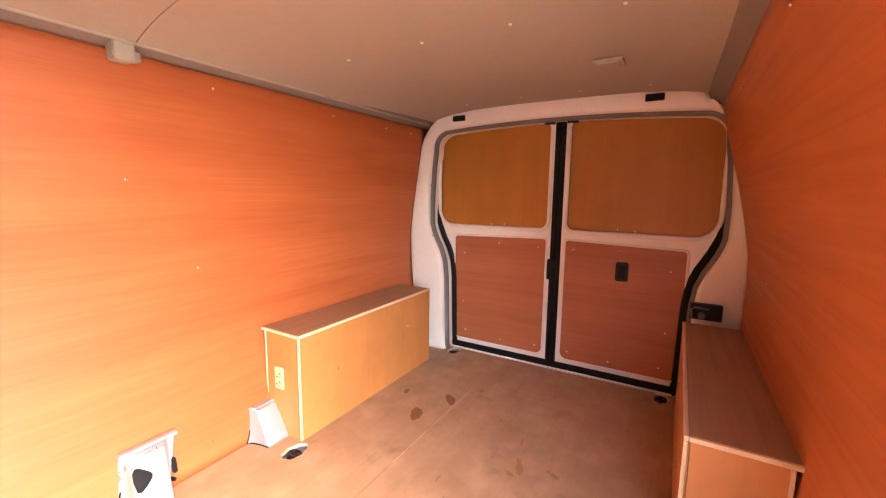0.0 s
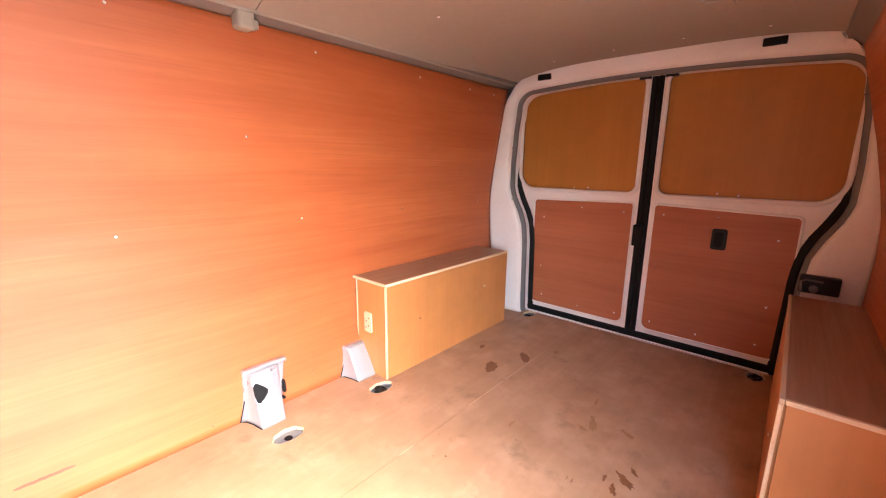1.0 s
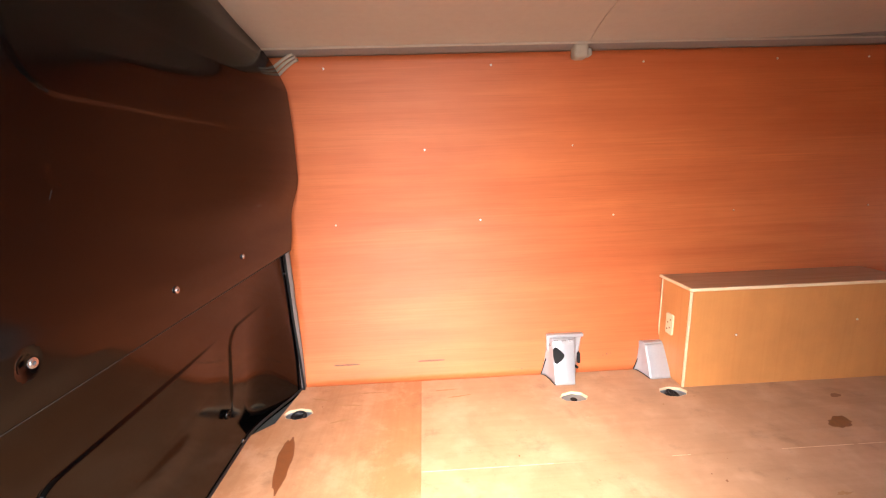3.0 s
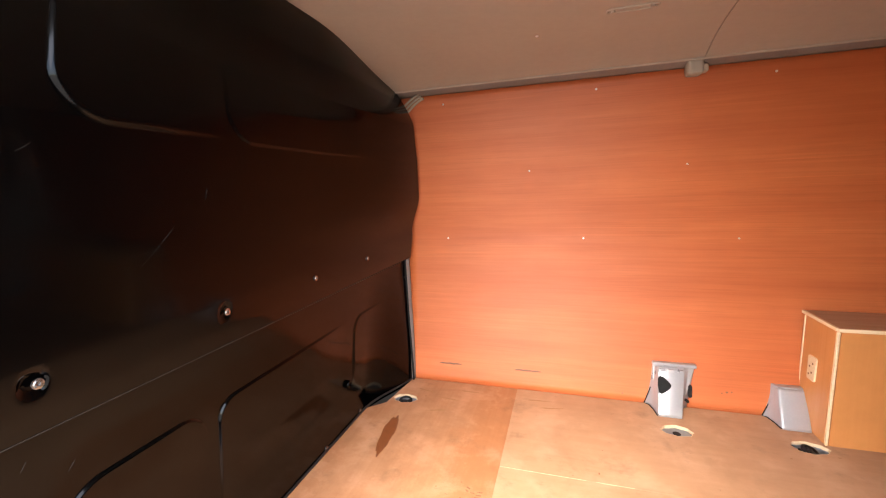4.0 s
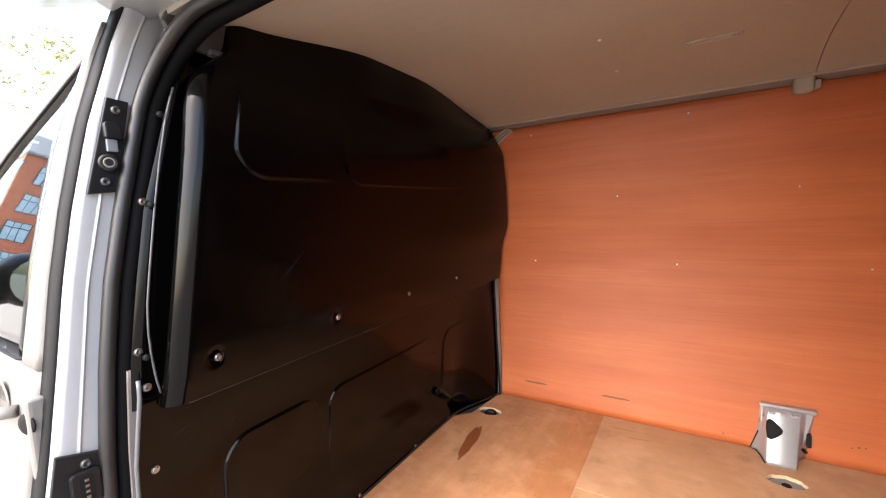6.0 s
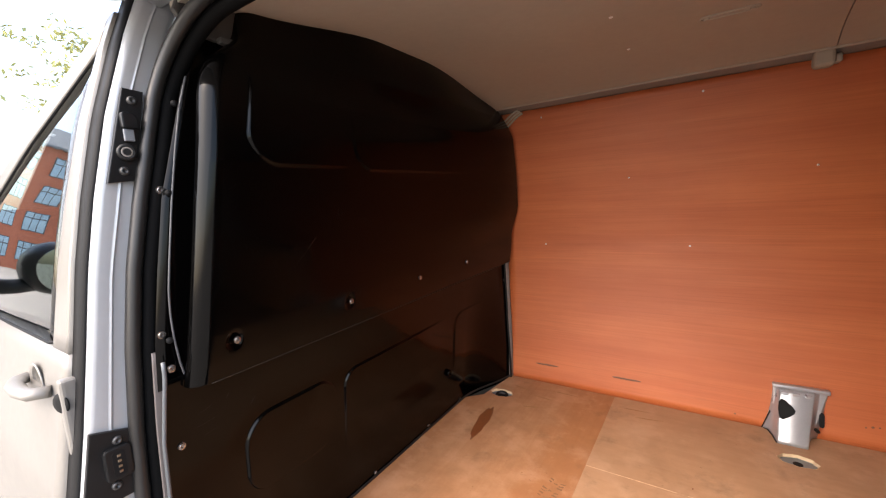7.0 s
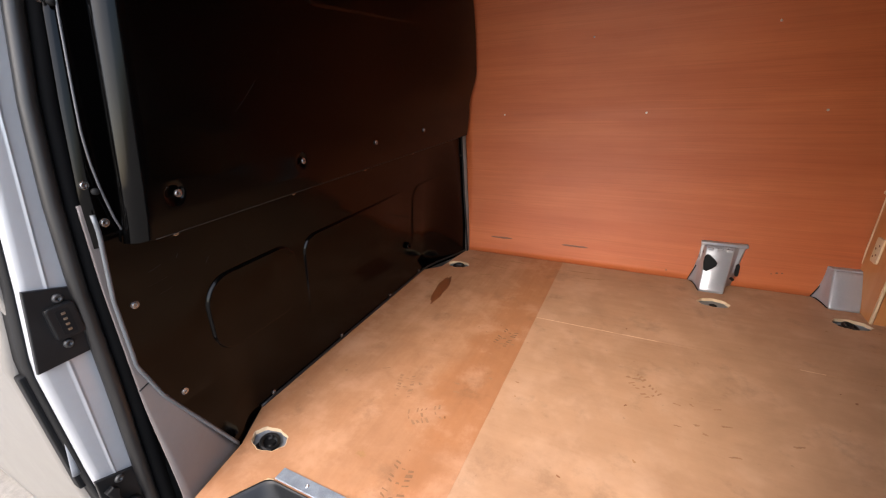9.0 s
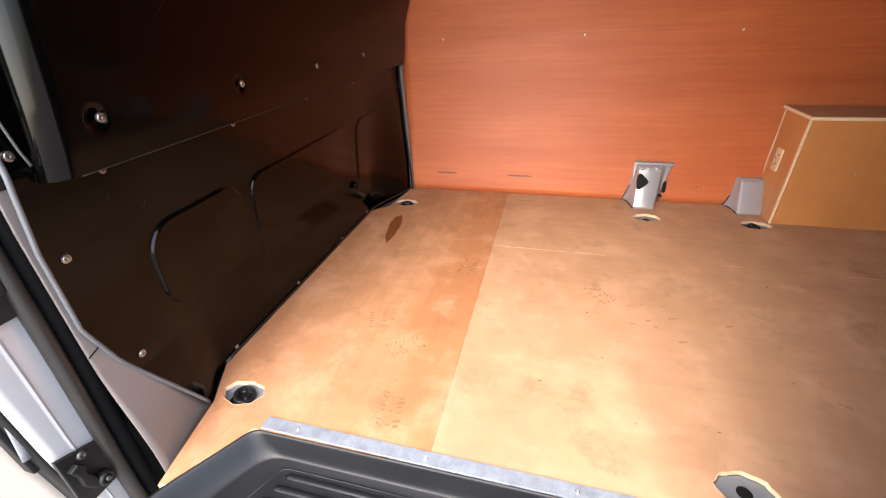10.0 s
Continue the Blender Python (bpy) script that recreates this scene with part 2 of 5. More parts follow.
def outline_fill(outer, holes, z0, z1):
    """A flat board with holes: outlines of (x, y), from z0 up to z1."""
    bm = bmesh.new()
    edges = []
    for loop in [outer] + holes:
        vs = [bm.verts.new((x, y, z1)) for x, y in loop]
        edges += [bm.edges.new((a, b)) for a, b in zip(vs, vs[1:] + vs[:1])]
    bmesh.ops.triangle_fill(bm, use_beauty=True, use_dissolve=False, edges=edges)
    bmesh.ops.recalc_face_normals(bm, faces=bm.faces[:])
    if bm.faces[0].normal.z < 0:
        bmesh.ops.reverse_faces(bm, faces=bm.faces[:])
    got = bmesh.ops.extrude_face_region(bm, geom=bm.faces[:])
    bmesh.ops.translate(bm, verts=[g for g in got["geom"] if isinstance(g, bmesh.types.BMVert)], vec=(0, 0, z0 - z1))
    bmesh.ops.recalc_face_normals(bm, faces=bm.faces[:])
    return bm


def steps(a, b, n):
    return [a + (b - a) * k / n for k in range(n + 1)]


def smoothstep(a, b, x):
    t = min(max((x - a) / (b - a), 0), 1)
    return t * t * (3 - 2 * t)


def lerp_table(table, z):
    for (a, u), (b, v) in zip(table, table[1:]):
        if z <= b:
            t = min(max((z - a) / (b - a), 0), 1)
            return u + (v - u) * t
    return table[-1][1]


def rounded(y0, y1, z0, z1, r, n=6):
    """A rounded rectangle as (y, z) pairs; r may be one radius or four (from low y, low z, on round)."""
    rr = r if isinstance(r, (list, tuple)) else [r] * 4
    out = []
    for (cy, cz, a0), q in zip(((y0 + rr[0], z0 + rr[0], 180), (y1 - rr[1], z0 + rr[1], 270), (y1 - rr[2], z1 - rr[2], 0), (y0 + rr[3], z1 - rr[3], 90)), rr):
        for k in range(n + 1):
            a = radians(a0 + 90 * k / n)
            out.append((cy + q * math.cos(a), cz + q * math.sin(a)))
    return out


def prism(loop, place, d0, d1, bevel=0.0):
    """A plate: a loop of pairs, put in space by place(a, b, depth), from depth d0 to d1."""
    bm = bmesh.new()
    lo = [bm.verts.new(place(a, b, d0)) for a, b in loop]
    hi = [bm.verts.new(place(a, b, d1)) for a, b in loop]
    bm.faces.new(lo)
    top = bm.faces.new(hi[::-1])
    n = len(loop)
    for k in range(n):
        bm.faces.new((lo[k], hi[k], hi[(k + 1) % n], lo[(k + 1) % n]))
    bmesh.ops.recalc_face_normals(bm, faces=bm.faces[:])
    if bevel:
        bmesh.ops.bevel(bm, geom=list(top.edges), offset=bevel, segments=2, profile=0.6, affect="EDGES")
    return bm


MID = 0.875                       # the van's middle line


def wall_y(z):
    """Inner face of the far side lining at height z."""
    return lerp_table([(-0.05, 1.652), (0.0, 1.657), (0.15, 1.682), (0.3, 1.706), (0.45, 1.723), (0.6, 1.732), (0.72, 1.732), (0.85, 1.716), (1.0, 1.692), (1.15, 1.667), (1.32, 1.64), (1.5, 1.6)], z)


def ceil_z(y):
    return 1.392 - 0.068 * (abs(y - MID) / 0.76) ** 4


def bulk_top(y):
    """The bulkhead's upper edge, which drops a little below the roof lining at its ends."""
    return 1.402 - 0.075 * (abs(y - MID) / 0.76) ** 4 + 0.025 * crown(y)


def crown(y):
    """How far the middle of the panel's top rides over its ends."""
    return smoothstep(0.4, 0.78, y) * (1 - smoothstep(0.98, 1.5, y))


def near_y(z):
    """Inner face of the lining on the door side, which leans in more towards the roof."""
    return 2 * MID - wall_y(z) + lerp_table([(0.0, 0.0), (0.4, 0.018), (0.6, 0.026), (1.0, 0.05), (1.32, 0.08)], z)


# ---------- ground and body shell ----------
M_GROUND = plain("pale_gravel", (0.28, 0.255, 0.22), 0.9, 0.0, 0.25, 40, 0.01)
gr = bmesh.new()
bmesh.ops.create_grid(gr, x_segments=8, y_segments=8, size=600)
bmesh.ops.translate(gr, verts=gr.verts[:], vec=(0, 0, -0.56))
tagged(part("ground", gr, M_GROUND), "pale gravel yard around the van", "ground", kind="structure")


def offset_copy(bm, vec):
    """Turns an open sheet into a board by a shifted second face."""
    g = bmesh.ops.extrude_face_region(bm, geom=bm.faces[:])
    bmesh.ops.translate(bm, verts=[v for v in g["geom"] if isinstance(v, bmesh.types.BMVert)], vec=vec)
    bmesh.ops.recalc_face_normals(bm, faces=bm.faces[:])
    return bm


def screw(name, at, axis, parent, r=0.006, material=None, label=""):
    """A pan-head screw with a recessed drive."""
    pr = [(r, 0), (r, r * 0.25), (r * 0.8, r * 0.6), (r * 0.42, r * 0.75), (r * 0.36, r * 0.35)]
    return part(name, lathe(pr, at, axis, 14), material or M_STEEL, parent, label, smooth=True)


def lining(side):
    """The plywood side lining, 6 mm thick, following the body's bulge."""
    x0, x1 = (-0.03, 2.655) if side > 0 else (1.06, 2.655)
    bm = grid(lambda x, z: (x, wall_y(z) if side > 0 else near_y(z), z), steps(x0, x1, 60), steps(-0.005, 1.333, 40))
    return offset_copy(bm, (0, side * 0.006, 0))


wall_far = tagged(part("wall_far", lining(1), M_WALL, smooth=True), "red-orange plywood lining along the whole van side", "wall", kind="structure")
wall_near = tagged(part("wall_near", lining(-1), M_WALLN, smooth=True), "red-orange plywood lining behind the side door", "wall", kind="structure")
FAR_SCREWS = [(x, 1.283) for x in (0.2, 0.82, 1.403, 1.93, 2.3, 2.52)] + [(0.56, 0.985), (1.159, 0.984)] + [(x, 0.69) for x in (0.177, 0.785, 1.36, 1.894, 2.507)]
for x, z in FAR_SCREWS:
    screw("screw", (x, wall_y(z) - 0.0005, z), (0, -1, 0), wall_far, 0.0042)
for x, z in [(1.5, 1.27), (2.1, 1.27), (2.2, 0.69)]:
    screw("screw", (x, near_y(z) + 0.0005, z), (0, 1, 0), wall_near, 0.0055)
# dark slots cut through the lining near the floor
for x0, x1 in ((0.128, 0.243), (0.492, 0.612)):
    sl = bmesh.new()
    rng = random.Random(int(x0 * 1000))
    top = [(x, wall_y(0.085) - 0.0012, 0.088 + 0.004 * math.sin(math.pi * k / 12) ** 0.4 * (0.6 + 0.6 * rng.random())) for k, x in enumerate(steps(x0, x1, 12))]
    bot = [(x, wall_y(0.085) - 0.0012, 0.086 - 0.004 * math.sin(math.pi * k / 12) ** 0.4 * (0.6 + 0.6 * rng.random())) for k, x in enumerate(steps(x0, x1, 12))]
    sl.faces.new([sl.verts.new(p) for p in top + bot[::-1]])
    part("scuff_mark", offset_copy(sl, (0, 0.0008, 0)), M_SCUFF, wall_far, "dark lengthwise scuff in the plywood")
for x, z, s in [(1.335, 0.075, 0.0045), (1.352, 0.077, 0.003), (1.318, 0.07, 0.003), (0.95, 0.03, 0.004)]:
    part("scuff_mark", lathe([(s, 0), (s * 0.7, 0.0006)], (x, wall_y(z) - 0.0005, z), (0, -1, 0), 9), M_SCUFF, wall_far)


# outer skin that closes the load space
def skin(side, x0, x1, z0=-0.3, z1=1.42):
    bm = grid(lambda x, z: (x, MID + side * (wall_y(min(z, 1.5)) - MID + 0.07), z), steps(x0, x1, 6), steps(z0, z1, 16))
    return offset_copy(bm, (0, side * 0.01, 0))


tagged(part("outer_panel_far", skin(1, -1.3, 2.92), M_SILVER, smooth=True), "silver painted outer side panel", "van panel", kind="structure")
tagged(part("outer_panel_near", skin(-1, 1.06, 2.92), M_SILVER, smooth=True), "silver painted outer side panel behind the side door", "van panel", kind="structure")
tagged(part("roof", offset_copy(grid(lambda x, y: (x, y, ceil_z(y) + 0.05), steps(-0.2, 2.92, 4), steps(0.06, 1.73, 20)), (0, 0, 0.012)), M_SILVER, smooth=True), "silver painted van roof", "roof", kind="structure")
tagged(part("underbody", box(-0.6, 2.9, 0.27, 1.8, -0.3, -0.06), M_PLAST), "black underbody below the load floor", "van floor", kind="structure")
tagged(part("rear_panel", box(2.9, 2.93, -0.02, 1.78, -0.3, 1.45), M_SILVER), "silver painted rear skin of the van", "van panel", kind="structure")
# Unseen plain dark walls, added so that the front window shows reflections.
cab = thing("cab_shell", "dark cab walls added behind the front door's glass", "cab", (-0.8, 0.9, -0.3), kind="structure")
part("cab_front_wall", box(-1.35, -1.3, 0.1, 1.8, -0.3, 1.0), M_PLAST, cab)
part("floor_pan", box(-1.3, -0.16, 0.06, 1.8, -0.3, -0.25), M_PLAST, cab)
part("headlining", offset_copy(grid(lambda x, y: (x, y, lerp_table([(-1.3, 1.0), (-0.5, 1.3), (-0.17, 1.36)], x)), steps(-1.3, -0.17, 6), steps(0.2, 1.7, 3)), (0, 0, 0.01)), M_RAIL, cab)

# ceiling lining: two boards with a joint, rivets and a grip slot
cb = bmesh.new()
joint = lambda y: 1.133 + 0.035 * ((y - MID) / 0.73) ** 2
for a, b in ((lambda y: -0.06, joint), (lambda y: joint(y) + 0.0025, lambda y: 2.64)):
    grid(lambda k, y: (a(y) + (b(y) - a(y)) * k, y, ceil_z(y) + 0.018 * smoothstep(1.7, 2.64, a(y) + (b(y) - a(y)) * k) + 0.025 * crown(y) * (1 - smoothstep(0.0, 0.5, a(y) + (b(y) - a(y)) * k))), steps(0, 1, 12), steps(0.235, 1.588, 28), bm=cb)
offset_copy(cb, (0, 0, 0.012))
boards = set(cb.faces)
for x, y in [(x, k) for x in (0.62, 1.65, 2.5) for k in (0.45, 0.725, 0.998, 1.285)]:
    lathe([(0.0055, 0.001), (0.005, -0.002), (0.003, -0.003)], (x, y, ceil_z(y) + 0.018 * smoothstep(1.7, 2.64, x)), (0, 0, 1), 10, cb)
for f in cb.faces:
    f.material_index = 0 if f in boards else 1
bmesh.ops.recalc_face_normals(cb, faces=cb.faces[:])
top = part("ceiling", cb, M_CEIL)
top.data.materials.append(M_PRIMER)
tagged(top, "grey-beige moulded roof lining in two boards", "ceiling", kind="structure")


def slot_rim(x0, x1, y0, y1, z):
    """A pressed oblong grip with a raised rim."""
    r = (y1 - y0) / 2
    loop = [(x1 - r + r * math.cos(a), (y0 + y1) / 2 + r * math.sin(a), z) for a in steps(-math.pi / 2, math.pi / 2, 8)]
    loop += [(x0 + r + r * math.cos(a), (y0 + y1) / 2 + r * math.sin(a), z) for a in steps(math.pi / 2, 1.5 * math.pi, 8)]
    return tube(loop, 0.003, 8, True)


gripped = thing("ceiling_grip", "oblong pressed grip in the grey roof lining", "grip", (0.88, 1.185, ceil_z(1.185)))
part("rim", slot_rim(0.815, 0.945, 1.172, 1.2, ceil_z(1.185) - 0.001), M_CEIL, gripped, smooth=True)
part("peg", lathe([(0.006, 0), (0.006, -0.006)], (0.83, 1.187, ceil_z(1.185)), (0, 0, 1), 10), M_CEIL, gripped)
part("peg", lathe([(0.006, 0), (0.006, -0.006)], (0.93, 1.184, ceil_z(1.185)), (0, 0, 1), 10), M_CEIL, gripped)
lamp = thing("roof_lamp", "small switched-off roof lamp in the lining", "lamp", (2.08, 0.546, ceil_z(0.546)))
part("frame", box(2.04, 2.12, 0.5, 0.592, ceil_z(0.546) - 0.008, ceil_z(0.546) + 0.002, 0.004), M_CEIL, lamp)
part("lens", box(2.052, 2.108, 0.512, 0.58, ceil_z(0.546) - 0.012, ceil_z(0.546) - 0.007, 0.002), M_CEIL, lamp, "clouded plastic lens")

# roof rails between lining and walls
for side, name, x0 in ((1, "trim_far", -0.05), (-1, "trim_near", 1.06)):
    pts = [(0.705, ceil_z(MID + 0.705) + 0.01), (0.718, 1.338), (0.735, 1.333), (0.75, 1.328), (0.763, 1.323)]
    if side < 0:
        pts = [(0.632, ceil_z(0.243) + 0.016), (0.64, ceil_z(0.24) - 0.004), (0.66, 1.35), (0.68, 1.33), (0.7, 1.31)]
    bm = grid(lambda x, k: (x, MID + side * pts[k][0], pts[k][1]), steps(x0, 2.66, 20), list(range(len(pts))))
    tagged(part(name, offset_copy(bm, (0, 0, 0.008)), M_RAIL, smooth=True), "grey roof rail along the lining's edge", "trim", kind="structure")
lip = tube([(x, MID + 0.711, ceil_z(MID + 0.711) - 0.001) for x in steps(-0.05, 2.63, 30)], 0.005, 8)
tagged(part("ceiling_lip", lip, M_CEIL, smooth=True), "rounded lip of the roof lining", "trim", kind="structure")
clip = thing("rail_clip", "grey moulded clip on the roof rail", "clip", (1.15, 1.64, 1.3))
part("body", box(1.116, 1.17, 1.586, 1.64, 1.288, 1.344, 0.017, 4), M_CEIL, clip)
part("tab", box(1.166, 1.188, 1.605, 1.64, 1.298, 1.326, 0.008, 3), M_CEIL, clip)
# painted corner where rail, bulkhead and lining meet
cn = bmesh.new()
for k in range(3):
    d = 0.014 * k
    tube([(0.115 - d * 0.5 - (0.115 + d * 0.4) * (1 - math.cos(a)), 1.63 - 0.004 * k + 0.015 * (1 - math.cos(a)), 1.312 + d * 0.6 - 0.085 * (1 - math.cos(a)) ** 1.4) for a in steps(0, math.pi / 2, 10)], 0.0055, 8, bm=cn)
tagged(part("corner_gusset", cn, M_CEIL, smooth=True), "pale painted corner gusset under the roof", "trim", kind="structure")

# ---------- floor ----------
RINGS = [(0.03, 1.462), (1.115, 1.472), (1.52, 1.468), (2.68, 1.432), (0.005, 0.285), (1.105, 0.298), (2.69, 0.314)]


def oval(cx, cy, a=0.055, b=0.036, n=24):
    """An eight-sided cut-out with softened corners."""
    out = []
    for k in range(n):
        t = k * 2 * math.pi / n + 0.2
        r = 1 + 0.05 * math.cos(8 * t) + 0.03 * math.sin(3 * t + 9 * cx)
        out.append((cx + a * r * math.cos(t), cy + b * r * math.sin(t)))
    return out


def holes(*ks):
    return [oval(*RINGS[k]) for k in ks]


floor = thing("floor", "worn pale plywood load floor with dirt and boot marks", "floor", (1.3, 0.9, 0), kind="structure")
front = [(-0.112, 0.37), (-0.05, 0.246), (-0.012, 0.045), (0.005, 0.045), (0.1, 0.2), (0.5061, 0.206), (0.5061, 1.655), (-0.002, 1.655), (-0.04, 1.41), (-0.112, 1.34)]
part("floor_board", outline_fill(front, holes(0, 4), -0.012, 0), M_FLOORF, floor, "darker front plywood floor board")
left = [(0.5065, 1.1206), (2.79, 1.1206), (2.79, 1.655), (0.5065, 1.655)]
part("floor_board", outline_fill(left, holes(1, 2, 3), -0.012, 0), M_FLOOR, floor)
right = [(0.5065, 0.206), (1.03, 0.206), (1.03, 0.06), (2.79, 0.06), (2.79, 1.1194), (0.5065, 1.1194)]
part("floor_board", outline_fill(right, holes(5, 6), -0.012, 0), M_FLOOR, floor)


M_JOINT = plain("chipped_joint", (0.66, 0.45, 0.29), 0.6, 0.0, 0.3, 60)
for a, b in ((0.508, 0.78), (0.81, 0.92), (1.3, 1.36), (1.66, 1.9), (1.915, 2.3)):
    part("joint_edge", box(a, b, 1.1192, 1.1212, -0.002, 0.0005), M_JOINT, floor, "pale chipped joint edge")


part("raw_edge", tube([(-0.008, 0.048, -0.001), (0.006, 0.05, -0.001), (0.05, 0.122, -0.001), (0.098, 0.198, -0.001), (0.112, 0.2025, -0.001)], 0.0028, 6), M_EDGE, floor, "pale raw plywood edge", smooth=True)


def blot(cx, cy, a, b, turn, seed, ragged=0.25, material=None):
    rng = random.Random(seed)
    bm = bmesh.new()
    ph = [rng.uniform(0, 6.28) for _ in range(4)]
    vs = []
    for k in range(36):
        t = k * 2 * math.pi / 36
        r = 1 + ragged * (0.5 * math.sin(2 * t + ph[0]) + 0.35 * math.sin(3 * t + ph[1]) + 0.3 * math.sin(7 * t + ph[2]) + 0.2 * math.sin(11 * t + ph[3]))
        u, v = a * r * math.cos(t), b * r * math.sin(t)
        vs.append(bm.verts.new((cx + u * math.cos(turn) - v * math.sin(turn), cy + u * math.sin(turn) + v * math.cos(turn), 0.0006 + 0.0001 * (seed % 5))))
    bm.faces.new(vs)
    part("stain", bm, material or M_STAIN, floor)


M_STAIN2 = plain("faded_brown_stain", (0.33, 0.17, 0.07), 0.5, 0.0, 0.2, 60)
blot(1.968, 1.228, 0.045, 0.028, 0.3, 1)
blot(2.15, 1.16, 0.05, 0.02, 0.6, 2)
blot(2.11, 1.38, 0.02, 0.013, 0.2, 3)
blot(2.3, 1.07, 0.018, 0.012, 0.2, 4, material=M_STAIN2)
M_DRIP = plain("rusty_drip_stain", (0.19, 0.062, 0.02), 0.4, 0.0, 0.2, 25)
blot(0.062, 1.2, 0.13, 0.023, 1.72, 5, 0.2, M_DRIP)
for k, (x, y, a, b, t) in enumerate([(1.668, 0.55, 0.034, 0.012, 1.1), (1.61, 0.566, 0.02, 0.009, 0.6), (1.72, 0.54, 0.016, 0.007, 0.9), (1.64, 0.6, 0.012, 0.006, 0.1), (1.58, 0.53, 0.014, 0.007, 2.0)]):
    blot(x, y, a, b, t, 10 + k, 0.5)
for k, (x, y, a, b, t) in enumerate([(1.87, 0.722, 0.045, 0.012, 0.5), (1.89, 0.61, 0.025, 0.01, 0.9), (2.01, 0.764, 0.02, 0.006, 0.1), (1.82, 0.74, 0.02, 0.008, 1.4), (1.674, 0.94, 0.02, 0.006, 0.2), (0.26, 0.345, 0.012, 0.008, 0.4)]):
    blot(x, y, a, b, t, 30 + k, 0.5, M_STAIN2)
for k in range(46):
    rng = random.Random(300 + k)
    s = rng.uniform(0.0015, 0.005)
    blot(rng.uniform(0.1, 2.5), rng.uniform(0.4, 1.5), s, s * rng.uniform(0.4, 0.9), rng.uniform(0, 3), 60 + k, 0.4, rng.choice((M_STAIN, M_STAIN2)))
for k, (x, y) in enumerate([(0.1, 1.55), (0.22, 1.5), (0.3, 1.58), (0.6, 1.57), (0.66, 1.52), (0.2, 1.4)]):
    blot(x, y, 0.045, 0.0045, 0.1 * k - 0.2, 130 + k, 0.5, M_STAIN2)


M_TREAD = plain("dark_tread_mark", (0.23, 0.115, 0.055), 0.6, 0.0, 0.3, 80)
M_PRINT = plain("dusty_print", (0.31, 0.165, 0.085), 0.6, 0.0, 0.3, 80)


def boot_print(cx, cy, turn, seed):
    """Two rows of broken tread bars, as a boot sole leaves them."""
    rng = random.Random(seed)
    bm = bmesh.new()
    for i in range(8):
        for j in (-1, 0, 1):
            if rng.random() < 0.28 or (j == 0 and i % 3):
                continue
            u, v = (i - 3.5) * 0.0125, j * 0.02
            w, h = 0.003 * rng.uniform(0.6, 1.2), 0.0085 * rng.uniform(0.4, 1.1)
            lean = 0.004 * j
            q = []
            for a, b in ((-w, -h), (w, -h), (w, h), (-w, h)):
                a, b = u + a + lean * (b > 0) + rng.uniform(-0.0015, 0.0015), v + b + rng.uniform(-0.0015, 0.0015)
                q.append(bm.verts.new((cx + a * math.cos(turn) - b * math.sin(turn), cy + a * math.sin(turn) + b * math.cos(turn), 0.0005)))
            bm.faces.new(q)
    part("boot_print", bm, M_TREAD if seed in (500, 501) else M_PRINT, floor, "dusty boot tread mark")


for k in range(35):
    rng = random.Random(900 + k)
    cx, cy, d = ((1.06, 0.73, 0.07), (0.9, 0.87, 0.06), (0.33, 0.66, 0.09), (1.5, 0.62, 0.12), (0.44, 0.93, 0.05))[k % 5]
    s = rng.uniform(0.002, 0.007)
    blot(cx + rng.gauss(0, d), cy + rng.gauss(0, d * 0.5), s * 1.6, s * 0.5, rng.uniform(-0.6, 0.6), 700 + k, 0.6, M_PRINT)
for k, (x, y, t) in enumerate([(0.385, 0.32, 1.7), (0.44, 0.95, 1.4), (0.235, 0.6, 1.9), (0.345, 0.52, 0.6), (0.88, 0.87, 2.3)]):
    boot_print(x, y, t, 500 + k)


